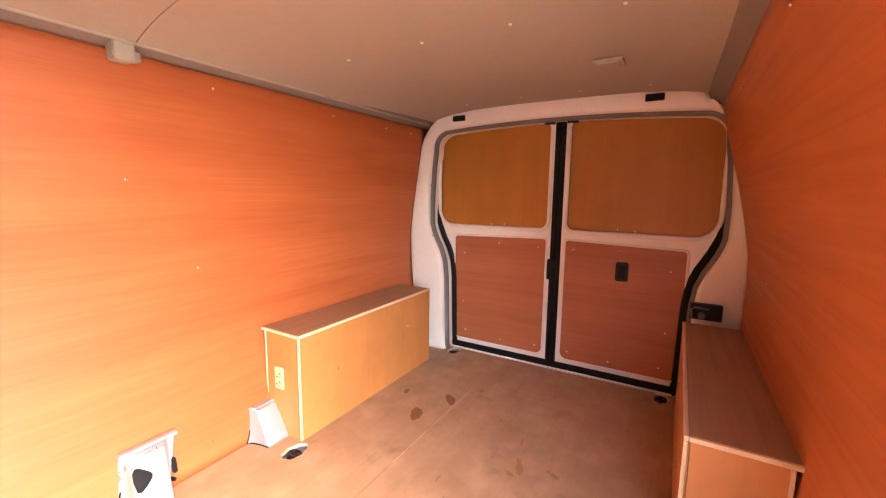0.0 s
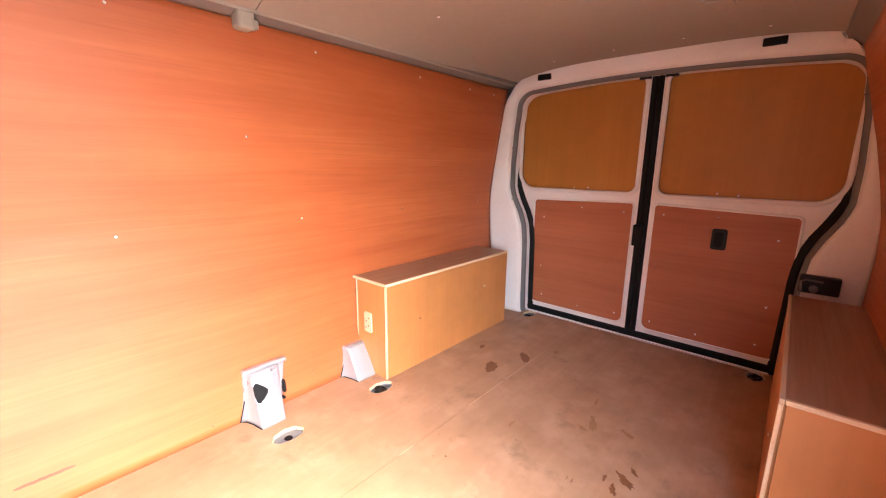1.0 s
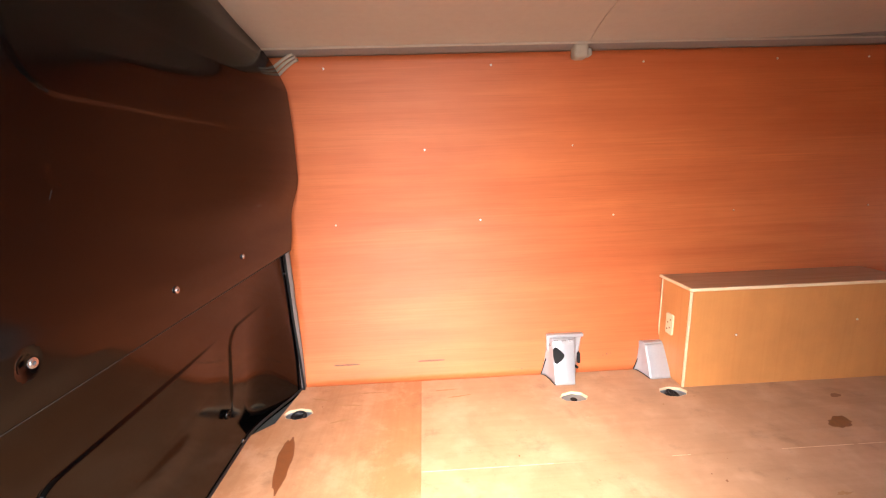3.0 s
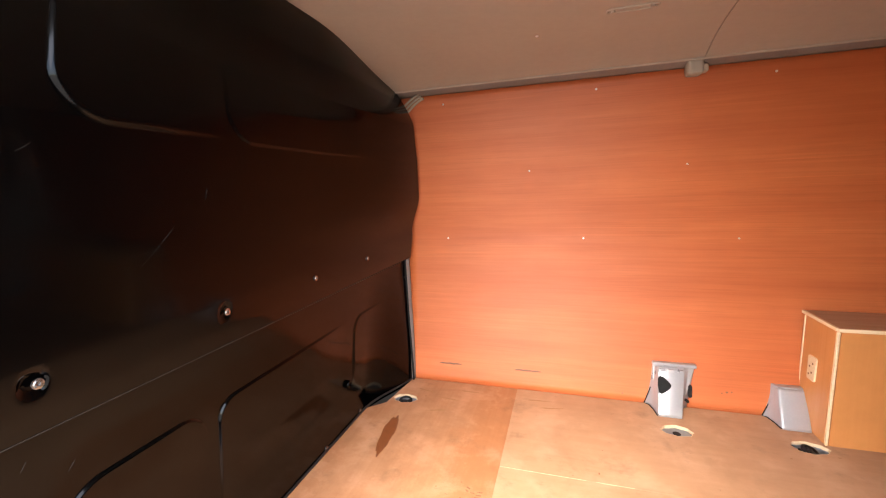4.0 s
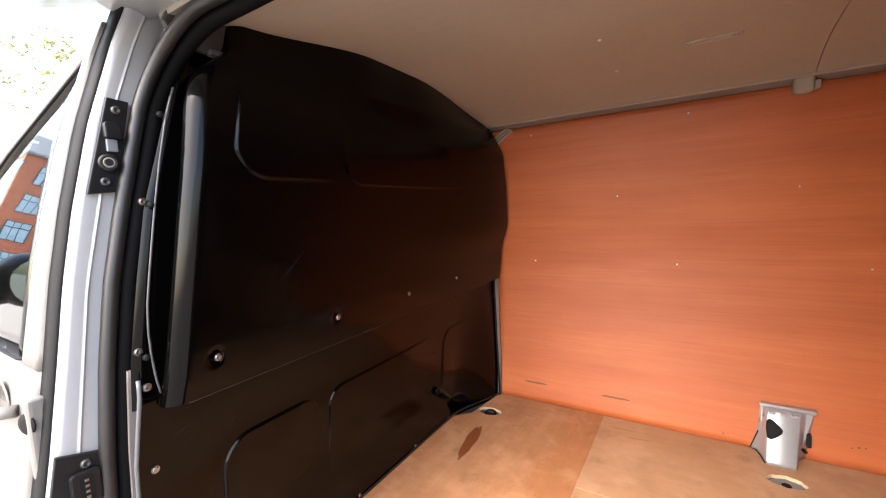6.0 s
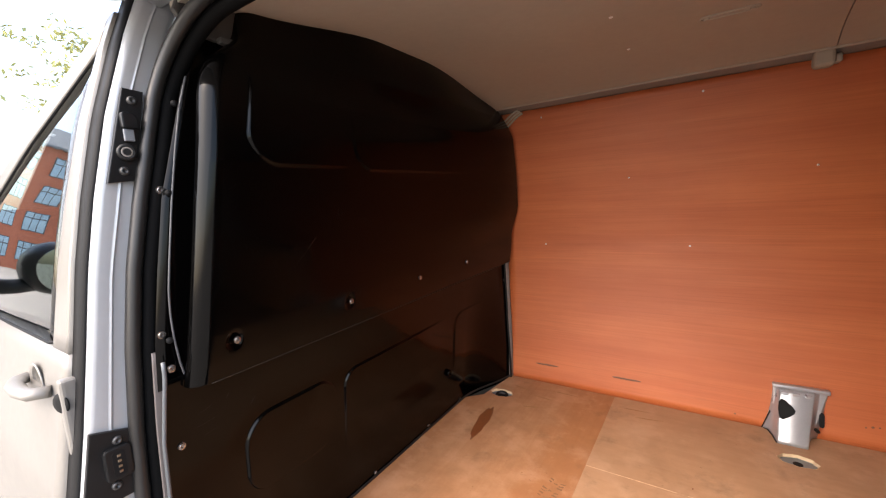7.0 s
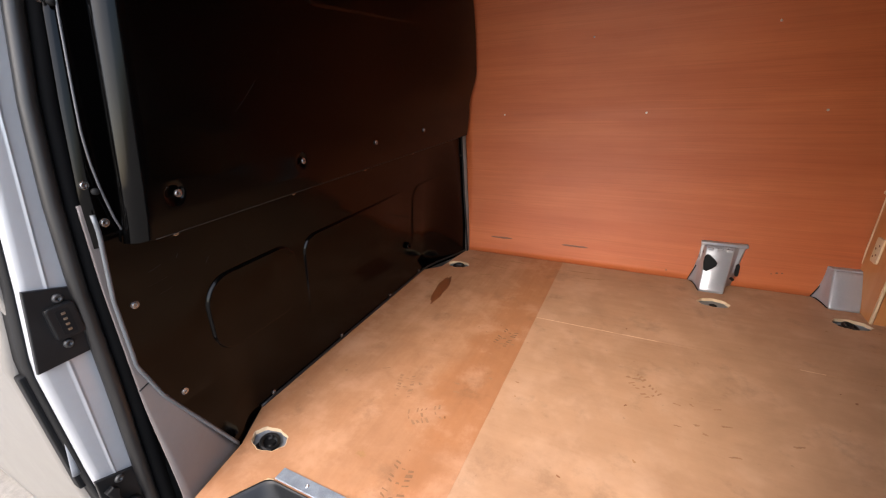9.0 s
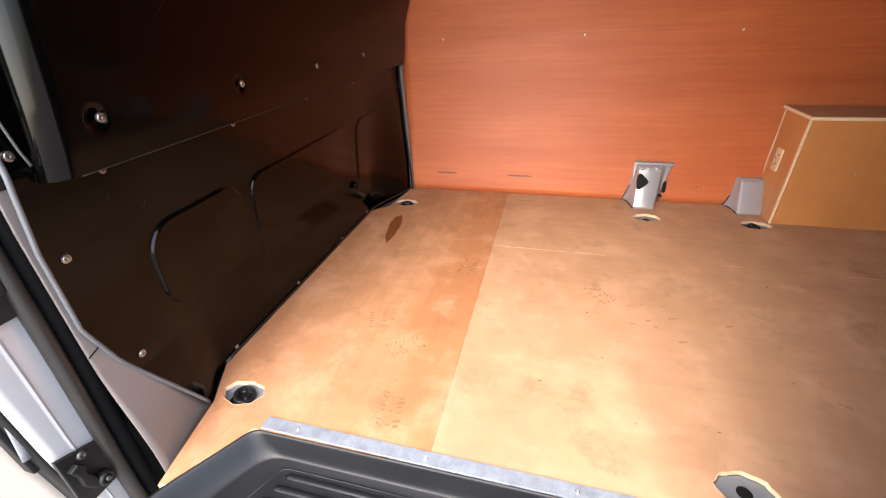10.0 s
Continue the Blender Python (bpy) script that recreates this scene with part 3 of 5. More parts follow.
# ---------- lashing points ----------
def lashing_ring(cx, cy, turn=0.3, bare=False):
    """A recessed cup under a cut-out in the boards, with a folding ring."""
    t = thing("lashing_ring", "grey lashing point with dark hole in a floor cut-out" if bare else "black folding lashing ring in an oval floor cut-out", "tie-down", (cx, cy, -0.02), "lashing rings in the floor")
    o = [(x - cx, y - cy) for x, y in oval(cx, cy, 0.06, 0.041)]
    bm = bmesh.new()
    lv = []
    for s, z in ((1.02, -0.0125), (1.02, -0.018), (0.9, -0.022), (0.55, -0.024), (0.2, -0.024)):
        lv.append([bm.verts.new((cx + x * s, cy + y * s, z)) for x, y in o])
    for a, b in zip(lv, lv[1:]):
        for k in range(24):
            bm.faces.new((a[k], a[(k + 1) % 24], b[(k + 1) % 24], b[k]))
    bm.faces.new(lv[-1])
    bmesh.ops.recalc_face_normals(bm, faces=bm.faces[:])
    part("cup", offset_copy(bm, (0, 0, -0.002)), M_CUP, t, "grey painted cup", smooth=True)
    wall = bmesh.new()
    lo, hi = [[wall.verts.new((x, y, z)) for x, y in oval(cx, cy, 0.0545, 0.0355)] for z in (-0.0118, -0.0004)]
    for k in range(24):
        wall.faces.new((lo[k], lo[(k + 1) % 24], hi[(k + 1) % 24], hi[k]))
    part("edge", thick(wall, 0.0012), M_EDGE, t, "pale cut plywood edge")
    if bare:
        part("plate", prism(oval(cx, cy, 0.052, 0.034), lambda a, b, d: (a, b, d), -0.02, -0.0125, 0.002), M_CUP, t, "grey flat plate")
        part("hole", lathe([(0.014, 0), (0.013, 0.0008), (0.009, 0.001)], (cx, cy, -0.0125), (0, 0, 1), 16), M_RUBBER, t, "dark threaded hole", smooth=True)
        return
    c, s = math.cos(turn), math.sin(turn)
    loop = [(cx + 0.026 * math.cos(a) * c - 0.021 * math.sin(a) * s, cy + 0.026 * math.cos(a) * s + 0.021 * math.sin(a) * c, -0.011 + 0.006 * math.sin(a)) for a in steps(0, 2 * math.pi, 20)[:-1]]
    part("ring", tube(loop, 0.005, 8, True), M_PLAST, t, smooth=True)
    part("saddle", box(cx - 0.03, cx + 0.012, cy - 0.026, cy + 0.012, -0.023, -0.012, 0.004), M_PLAST, t)
    for d in (-0.018, 0.018):
        screw("bolt", (cx + d * c, cy + d * s, -0.014), (0, 0, 1), t, 0.009, M_PLAST)


for k, (x, y) in enumerate(RINGS):
    lashing_ring(x, y, 0.3 + 0.5 * k, k in (1, 5))


# ---------- bulkhead ----------
bulk = thing("bulkhead", "glossy black pressed bulkhead behind the cab", "bulkhead", (-0.05, 0.875, 0), kind="structure")
OUT = [(-0.3, -0.005), (0.03, -0.015), (0.146, -0.022), (0.417, -0.021), (0.56, 0.005), (0.72, 0.031), (0.856, 0.052), (0.988, 0.078), (1.142, 0.115), (1.301, 0.166), (1.44, 0.22)]
SEAL_L = [(-0.3, 0.02), (0.035, 0.035), (0.343, 0.061), (0.54, 0.074), (0.70, 0.093), (0.846, 0.112), (0.987, 0.146), (1.184, 0.185), (1.323, 0.235), (1.44, 0.29)]
SEAL_R = [(-0.3, 0.06), (0.0, 0.075), (0.294, 0.091), (0.526, 0.101), (0.694, 0.114), (0.842, 0.138), (0.987, 0.165), (1.327, 0.265), (1.44, 0.31)]
UP_FACE = [(0.58, -0.012), (0.64, -0.002), (0.7, 0.005), (0.9, 0.018), (1.05, 0.026), (1.2, 0.026), (1.3, 0.014), (1.42, -0.02)]
UP_EDGE = [(0.58, 0.150), (0.63, 0.158), (0.98, 0.208), (1.21, 0.243), (1.245, 0.258), (1.27, 0.275), (1.29, 0.305), (1.31, 0.335), (1.42, 0.36)]


def up_edge(z):
    """The upper panel's door-side edge, its corner rounded off."""
    return sum(lerp_table(UP_EDGE, z + d) for d in (-0.02, -0.01, 0, 0.01, 0.02)) / 5


LOW_FACE = [(-0.03, -0.114), (0.1, -0.1), (0.3, -0.083), (0.5, -0.062), (0.62, -0.046)]
LOW_EDGE = [(-0.03, 0.254), (0.0, 0.241), (0.25, 0.131), (0.35, 0.104), (0.5, 0.107), (0.64, 0.122)]


def emboss(y, z, y0, y1, z0, z1, r, depth, w=0.007):
    """Depth of a pressed field with rounded corners."""
    if y < y0 - w or y > y1 + w or z < z0 - w or z > z1 + w:
        return 0.0
    cy, cz = (y0 + y1) / 2, (z0 + z1) / 2
    qx, qz = abs(y - cy) - (y1 - y0) / 2 + r, abs(z - cz) - (z1 - z0) / 2 + r
    d = math.hypot(max(qx, 0), max(qz, 0)) + min(max(qx, qz), 0) - r
    return depth * (1 - smoothstep(-w, w, d))


def upper_x(y, z):
    x = lerp_table(UP_FACE, z) + 0.04 * crown(y) * smoothstep(1.2, 1.4, z)
    x += 0.04 * smoothstep(0.9, 1.6, y) * smoothstep(0.72, 0.9, z) * (1 - smoothstep(1.2, 1.36, z))
    e = up_edge(z)
    for gap, r in ((y - e, 0.036), (wall_y(z) - 0.004 - y, 0.03)):
        if gap < r:
            s = 1 - max(gap, 0) / r
            x -= r * 0.95 * (1 - math.sqrt(max(1 - s * s, 0)))
    x += emboss(y - 0.18 * max(z - 1.1, 0), z, 0.312, 0.9, 1.046, 1.6, 0.075, 0.006, 0.0045) * (1 - smoothstep(0.42, 0.66, y)) * (1 - smoothstep(1.2, 1.27, z))
    x += emboss(y, z, 0.622, 1.9, 1.04, 1.6, 0.07, 0.0045, 0.0042) * (1 - smoothstep(1.1, 1.5, y)) * (1 - smoothstep(1.12, 1.2, z))
    for by, rr in ((0.243, 0.021), (0.577, 0.018)):
        x -= 0.006 * (1 - smoothstep(0.55 * rr, rr, math.hypot(y - by, z - 0.676)))
    return x


def lower_x(y, z):
    x = lerp_table(LOW_FACE, z)
    x += smoothstep(1.33, 1.7, y) * lerp_table([(0, 0.108), (0.3, 0.05), (0.6, 0.0)], z)
    x += (1 - smoothstep(0.22, 0.36, y)) * lerp_table([(0, 0.055), (0.2, 0.02), (0.6, 0.0)], z)
    x += emboss(y, z, 0.272, 0.56, 0.245, 0.452, 0.07, 0.0072, 0.0029) * (1 - smoothstep(0.4, 0.54, y - 0.3 * (z - 0.245)))
    x += emboss(y, z, 0.592, 1.3, 0.12, 0.446, 0.05, 0.007, 0.0028) * (1 - smoothstep(0.95, 1.18, y)) * smoothstep(0.17, 0.3, z)
    x += emboss(y, z, 1.235, 1.7, 0.12, 0.442, 0.06, 0.004, 0.0042) * (1 - smoothstep(1.32, 1.5, y)) * smoothstep(0.16, 0.26, z)
    return x


US = [0.036 * (1 - math.cos(a)) for a in steps(0, math.pi / 2, 10)]
N1, N2 = 210, 150


def upper_place(k, z):
    """Columns: the rolled edge, a close mesh over the pressings, a wider one, the far edge."""
    e, w = up_edge(z), wall_y(z) - 0.004
    n = 10 + N1 + N2
    if k <= 10:
        y = e + US[k]
    elif k >= n:
        y = w - 0.03 * (1 - math.cos((n + 8 - k) / 8 * math.pi / 2))
    elif k <= 10 + N1:
        y = e + 0.036 + (max(0.82, e + 0.05) - e - 0.036) * (k - 10) / N1
    else:
        m = max(0.82, e + 0.05)
        y = m + (w - 0.03 - m) * (k - 10 - N1) / N2
    return (upper_x(y, z), y, min(z, bulk_top(y)))


up = grid(upper_place, list(range(10 + N1 + N2 + 9)), [0.6, 0.601, 0.606] + steps(0.612, 1.0, 60) + steps(1.003, 1.27, 88) + steps(1.275, 1.43, 30))
part("upper_panel", offset_copy(up, (-0.004, 0, 0)), M_BLACK, bulk, smooth=True)


def lower_place(k, z):
    a, b = lerp_table(LOW_EDGE, z), wall_y(z) - 0.003
    y = a + (0.62 - a) * k / 270 if k <= 270 else 0.62 + (b - 0.62) * (k - 270) / 190
    return (lower_x(y, z), y, z)


low = grid(lower_place, list(range(461)), steps(-0.015, 0.16, 20) + steps(0.164, 0.46, 150) + steps(0.466, 0.625, 14))
part("lower_panel", offset_copy(low, (-0.004, 0, 0)), M_BLACK, bulk, smooth=True)
# Brown tube drawn as the faint highlight along the panel seam.
M_SEAMLIGHT = plain("seam_highlight_brown", (0.03, 0.023, 0.018), 0.65, 0.0, 0.5, 30, spec=0.15)
part("seam_edge", tube([(upper_x(y, 0.601) + 0.0004, y, 0.5995) for y in steps(0.19, 1.7, 60)], 0.0009, 6), M_SEAMLIGHT, bulk, "thin brownish highlight line along the panel's lower edge", smooth=True)
# flange beside the door pillar, with its rolled rim
fl = grid(lambda k, z: (-0.07 + 0.01 * k, lerp_table(SEAL_R, z) + 0.01 + (up_edge(z) + 0.05 - lerp_table(SEAL_R, z)) * k, z), steps(0, 1, 5), steps(0.6, 1.4, 50))
part("flange", offset_copy(fl, (-0.006, 0, 0)), M_BLACK, bulk, smooth=True)
RIM_LINE = [(0.6, 0.166), (0.65, 0.157), (0.7, 0.153), (0.75, 0.1525), (0.8, 0.156), (0.87, 0.167), (0.982, 0.186), (1.08, 0.205), (1.165, 0.224), (1.228, 0.244)]
# Grey in place of the sky's reflection on this rolled edge.
part("rim", tube([(-0.055, lerp_table(RIM_LINE, z), z) for z in steps(0.61, 1.228, 32)], 0.0022, 8), M_RIMDARK, bulk, "rolled rim greyed with the sky's reflection", smooth=True)
M_WASH = plain("worn_steel_bolt", (0.34, 0.333, 0.325), 0.2, 0.9, 0.1, 40)


def bolt(y, z, x, axis=(1, 0, 0), r=0.0058):
    b = part("bolt", lathe([(r * 1.35, 0), (r * 1.35, 0.0015), (r, 0.0018), (r * 0.95, r * 0.4), (r * 0.8, r * 0.52), (r * 0.5, r * 0.54), (r * 0.42, r * 0.1)], (x, y, z), axis, 12), M_WASH, bulk, "steel button-head bolt")
    return b


for y in (0.243, 0.577, 0.908, 1.238):
    bolt(y + 0.004, 0.676, 0.004)
for y in (0.249, 0.577, 0.905, 1.23, 1.55):
    bolt(y, 0.588, lower_x(y, 0.588), r=0.0052)
for y, z in ((0.172, 1.0), (0.136, 0.713), (0.25, 1.297)):
    bolt(y, z, -0.067, r=0.0058)
for y, z in ((0.136, 0.647), (0.138, 0.475), (0.172, 0.228)):
    bolt(y, z, lower_x(y, z) + 0.001, r=0.0058)
for y in (0.408, 0.724, 1.047, 1.3):
    bolt(y, 0.014, lower_x(y, 0.014) + 0.001, r=0.0052)
for z in (0.62, 0.5, 0.36, 0.22, 0.1):
    bolt(1.7, z, lower_x(1.7, z) + 0.001, r=0.005)
for y, z in ((0.223, 1.171), (0.189, 0.994), (0.152, 0.7)):
    part("rubber_plug", lathe([(0.0065, 0), (0.006, 0.005), (0.004, 0.007)], (-0.06, y - 0.006, z), (1, -0.3, 0), 12), M_RUBBER, bulk, smooth=True)
for y in (0.74, 1.05, 1.36):
    part("clip_slot", box(lower_x(y, 0.6) - 0.001, lower_x(y, 0.6) + 0.003, y - 0.008, y + 0.008, 0.588, 0.6, 0.001), M_RUBBER, bulk)
part("corner_cup", lathe([(0.015, -0.004), (0.014, 0.005), (0.009, 0.006), (0.008, 0.0)], (lower_x(1.19, 0.19) + 0.008, 1.19, 0.19), (1, 0, 0), 18), M_BLACK, bulk, smooth=True)
# grey painted lip where the boards meet the bulkhead
part("floor_lip", tube([(lower_x(y, 0.0) + 0.005, y, 0.0015) for y in steps(0.4, 1.34, 40)], 0.0022, 6), M_CUP, bulk, "thin grey painted lip", smooth=True)
# a few old scratches
M_SCRATCH = plain("pale_scratch", (0.007, 0.006, 0.0052), 0.5, 0.0, 0.2, 50)
rng = random.Random(8)
for y, z, l, a in [(0.44, 0.84, 0.09, 0.75), (0.27, 1.0, 0.02, 0.6), (0.19, 0.53, 0.03, 0.25), (0.19, 0.5, 0.04, 0.1), (0.2, 0.475, 0.03, 0.15), (0.24, 0.54, 0.014, 1.0), (0.55, 0.93, 0.02, 1.3), (0.3, 0.5, 0.018, 0.9), (0.65, 0.9, 0.015, 1.2)]:
    f = upper_x if z > 0.61 else lower_x
    p = [(y + l * t * math.cos(a), z + l * t * math.sin(a) + 0.004 * l / 0.05 * t * t) for t in steps(-0.5, 0.5, 8)]
    part("scratch", tube([(f(q, w) + 0.0001, q, w) for q, w in p], 0.00016, 4), M_SCRATCH, bulk)
# pale strip and dark gasket in the far corner
def strip_x(z):
    return lerp_table([(0.0, 0.008), (0.148, 0.0), (0.374, -0.017), (0.579, -0.026), (0.74, -0.017), (0.8, 0.01)], z)


cs = grid(lambda k, z: (strip_x(z) - 0.012 * (1 - k), wall_y(z) - 0.001 - 0.016 * (1 - k), z), steps(0, 1, 3), steps(-0.004, 0.6, 24))
tagged(part("corner_strip", offset_copy(cs, (-0.004, 0, 0)), M_INNER, smooth=True), "narrow pinkish painted strip between bulkhead and lining", "trim", kind="structure")
cu = grid(lambda k, z: (strip_x(z) - (0.014 - 0.012 * smoothstep(0.62, 0.75, z)) * (1 - k), wall_y(z) - 0.0025 - 0.014 * (1 - k), z), steps(0, 1, 4), steps(0.6, 0.76, 16))
tagged(part("corner_strip_upper", offset_copy(cu, (-0.003, 0, 0)), M_INNER, smooth=True), "tapering pinkish painted strip in the far corner", "trim", kind="structure")
part("gasket", tube([(lower_x(1.69, z) + 0.006, wall_y(z) - 0.02, z) for z in steps(0.0, 0.6, 20)], 0.005, 8), M_RUBBER, bulk, smooth=True)
part("foot_gasket", tube([(lower_x(y, 0.004) + 0.003, y, 0.003) for y in steps(0.36, 1.64, 40)], 0.0045, 6), M_SEAL, bulk, "grey gasket along the floor", smooth=True)

# ---------- side door pillar ----------
def jamb(k, z):
    o, s = lerp_table(OUT, z), lerp_table(SEAL_L, z)
    w = s - o
    return [(-0.2, o + 0.012, z), (-0.13, o + 0.003, z), (-0.108, o + 0.001, z), (-0.1005, o + 0.006, z), (-0.099, o + 0.014, z), (-0.0995, o + w * 0.46, z), (-0.0995, o + w * 0.5, z), (-0.0975, o + w * 0.525, z), (-0.0975, o + w * 0.545, z), (-0.0998, o + w * 0.57, z), (-0.1, o + w * 0.61, z), (-0.101, s, z), (-0.103, s + 0.012, z)][k]


pillar = thing("door_pillar", "silver painted side door pillar with a raised bead", "pillar", (-0.12, 0.06, -0.3), kind="structure")
part("pillar_skin", offset_copy(grid(jamb, list(range(13)), steps(-0.3, 1.42, 44)), (-0.004, 0, 0)), M_SILVER, pillar, smooth=True)


def inner_panel(k, z):
    a, b = lerp_table(SEAL_R, z) + 0.004, lerp_table(LOW_EDGE, max(z, -0.03)) + 0.001 + 0.011 * smoothstep(0.2, 0.3, z)
    y = a + (b - a) * k
    return (-0.072 + 0.05 * (1 - smoothstep(0.0, 0.3, z)) * min(max((0.24 - y) / 0.2, 0), 1), y, z)


part("inner_panel", offset_copy(grid(inner_panel, steps(0, 1, 8), steps(-0.03, 0.68, 30)), (-0.004, 0, 0)), M_INNER, pillar, "pinkish grey painted inner panel", smooth=True)
M_RIMGREY = plain("blue_grey_paint", (0.13, 0.14, 0.15), 0.4, 0.3, 0.06, 9)
part("panel_rim", tube([(lower_x(lerp_table(LOW_EDGE, z), z) + 0.004, lerp_table(LOW_EDGE, z) + 0.0, z) for z in [0.005 + 0.66 * k / 40 for k in range(41)]], 0.0042, 8), M_RIMGREY, pillar, "grey rolled panel edge", smooth=True)
part("panel_joint", tube([(inner_panel(k, 0.29 + 0.012 * k)[0] + 0.0005, *inner_panel(k, 0.29 + 0.012 * k)[1:]) for k in steps(0, 1, 6)], 0.0016, 6), M_RUBBER, pillar, "dark panel joint")
part("gap_strip", box(-0.19, -0.15, 0.0, 0.03, -0.3, 0.2), M_RUBBER, pillar)
part("gap_rubber", offset_copy(grid(lambda k, z: (-0.112 - 0.05 * k, lerp_table(OUT, z) - 0.003 - 0.003 * k, z), steps(0, 1, 2), steps(-0.3, 1.42, 40)), (0, 0.006, 0)), M_RUBBER, pillar, smooth=True)

# the rubber seal runs up the pillar, along the header and down the rear side of the opening
def seal_path(dx=0.0, dy=0.0, dz=0.0):
    p = [(-0.09 + dx, (lerp_table(SEAL_L, z) + lerp_table(SEAL_R, z)) / 2 + dy, z) for z in steps(-0.3, 1.18, 36)]
    y1, z1 = p[-1][1], 1.18
    p += [(-0.09 + dx + (0.16 - dx) * (1 - math.cos(a)), y1 + 0.055 * math.sin(a), z1 + (0.172 + dz) * math.sin(a)) for a in steps(0.08, math.pi / 2, 20)]
    p += [(x, y1 + 0.055, z1 + 0.172 + dz) for x in steps(0.13, 0.94, 8)]
    p += [(0.96 + 0.07 * math.sin(a), y1 + 0.055 - 0.03 * (1 - math.cos(a)), z1 + 0.172 + dz - 0.09 * (1 - math.cos(a))) for a in steps(0.2, math.pi / 2, 6)]
    p += [(1.03, near_y(z) - 0.02, z) for z in steps(1.2, -0.05, 24)]
    return p


M_LIP = plain("matt_black_lip_rubber", (0.004, 0.004, 0.0042), 0.7, 0.0, 0.2, 20, 0.0002, spec=0.06)
seal = tagged(part("door_seal", tube(seal_path(0.0, -0.0095), 0.0135, 14), M_SEAL, smooth=True), "grey rubber seal round the side door opening", "seal", kind="structure")
part("seal_lip", tube(seal_path(-0.003, 0.0185, -0.012)[:60], 0.0155, 12), M_LIP, seal, "black inner lip", smooth=True)
hd = grid(lambda x, k: (x, [0.1, 0.18, 0.235, 0.26][k], [1.42, 1.385, 1.368, 1.385][k]), steps(-0.15, 1.08, 10), [0, 1, 2, 3])
tagged(part("header_rail", offset_copy(hd, (0, 0, 0.02)), M_SILVER, smooth=True), "silver painted rail over the side door opening", "header", kind="structure")
tagged(part("rear_pillar", offset_copy(grid(lambda k, z: (1.035 + 0.03 * k, near_y(z) - 0.075 + 0.075 * smoothstep(0, 1, k), z), steps(0, 1, 4), steps(-0.3, 1.4, 24)), (0.004, 0, 0)), M_SILVER, smooth=True), "silver painted pillar at the rear of the side door opening", "pillar", kind="structure")
# roof bow end above the bulkhead
M_DARKGREY = plain("dark_grey_paint", (0.06, 0.056, 0.052), 0.4, 0.0, 0.1, 8)
BOW = [(0.225, 1.345), (0.245, 1.318), (0.27, 1.309), (0.3, 1.305), (0.335, 1.309), (0.346, 1.335), (0.352, 1.365), (0.362, 1.4), (0.25, 1.4)]
tagged(part("roof_bow_end", prism(BOW, lambda a, b, d: (-0.04 + d, a, b), 0, 0.012, 0.004), M_DARKGREY), "grey pressed end of the roof bow", "trim", kind="structure")
hk = thing("roof_hook", "small grey metal hook under the roof bow", "hook", (-0.02, 0.32, 1.31))
part("tab", prism(rounded(0.303, 0.337, 1.299, 1.312, 0.005), lambda a, b, d: (-0.028 + d, a, b), 0, 0.016, 0.003), M_DARKGREY, hk)


M_CUPDARK = plain("dark_steel", (0.07, 0.07, 0.07), 0.4, 0.6, 0.15, 40)


def on_jamb(y, z, d):
    return (-0.098 + d, y, z)


def plate(name, label, cat, quad, screws, d=0.008):
    cy, cz = sum(q[0] for q in quad) / 4, sum(q[1] for q in quad) / 4
    t = thing(name, label, cat, (-0.098, cy, cz))
    part("backplate", prism(quad, on_jamb, 0, d, 0.002), M_PLAST, t)
    for y, z in screws:
        screw("screw", (-0.098 + d, y, z), (1, 0, 0), t, 0.0085, M_CUPDARK)
    return t


st = plate("door_striker", "black striker plate with latch ring on the pillar", "latch", [(0.143, 1.195), (0.178, 1.192), (0.143, 1.02), (0.097, 1.015)], [(0.155, 1.172), (0.126, 1.038)])
part("hood", prism(rounded(0.131, 0.158, 1.118, 1.148, [0.003, 0.003, 0.013, 0.006]), on_jamb, 0.008, 0.02, 0.003), M_PLAST, st)
part("block", box(-0.09, -0.083, 0.133, 0.15, 1.094, 1.117, 0.002), M_CUP, st, "grey metal block")
part("latch_ring", lathe([(0.016, 0), (0.016, 0.008), (0.012, 0.011), (0.009, 0.009), (0.008, 0.002)], (-0.09, 0.134, 1.073), (1, -0.2, 0), 20), M_PLAST, st, smooth=True)
part("bush_hole", lathe([(0.0066, 0.0), (0.006, 0.0008)], (-0.0787, 0.1318, 1.073), (1, -0.2, 0), 16), M_RUBBER, st, "dark hole in the bush")
part("bush", lathe([(0.0095, 0.002), (0.0095, 0.0105), (0.007, 0.0115), (0.0055, 0.004)], (-0.09, 0.134, 1.073), (1, -0.2, 0), 18), M_RAIL, st, "grey steel bush", smooth=True)
pl = plate("contact_plate", "black contact plug plate on the pillar", "socket", [(0.008, 0.562), (0.073, 0.542), (0.061, 0.414), (-0.02, 0.414)], [(0.046, 0.532), (0.034, 0.446)])
part("socket_frame", prism(rounded(0.02, 0.063, 0.458, 0.522, 0.008), on_jamb, 0.008, 0.017, 0.003), M_PLAST, pl)
part("socket_face", prism(rounded(0.032, 0.052, 0.466, 0.514, 0.004), on_jamb, 0.0155, 0.0175), M_RUBBER, pl)
M_BRASS = plain("brass_contact", (0.4, 0.34, 0.26), 0.4, 1.0, 0.1, 40)
for k in range(4):
    part("contact", box(-0.0808, -0.0785, 0.039, 0.045, 0.472 + 0.0105 * k, 0.4765 + 0.0105 * k, 0.0008), M_BRASS, pl)
lk = plate("lower_latch", "black lower latch with a steel loop on the pillar", "latch", [(-0.022, 0.15), (0.045, 0.122), (0.033, 0.02), (-0.03, 0.02)], [(0.012, 0.125), (0.02, 0.035)])
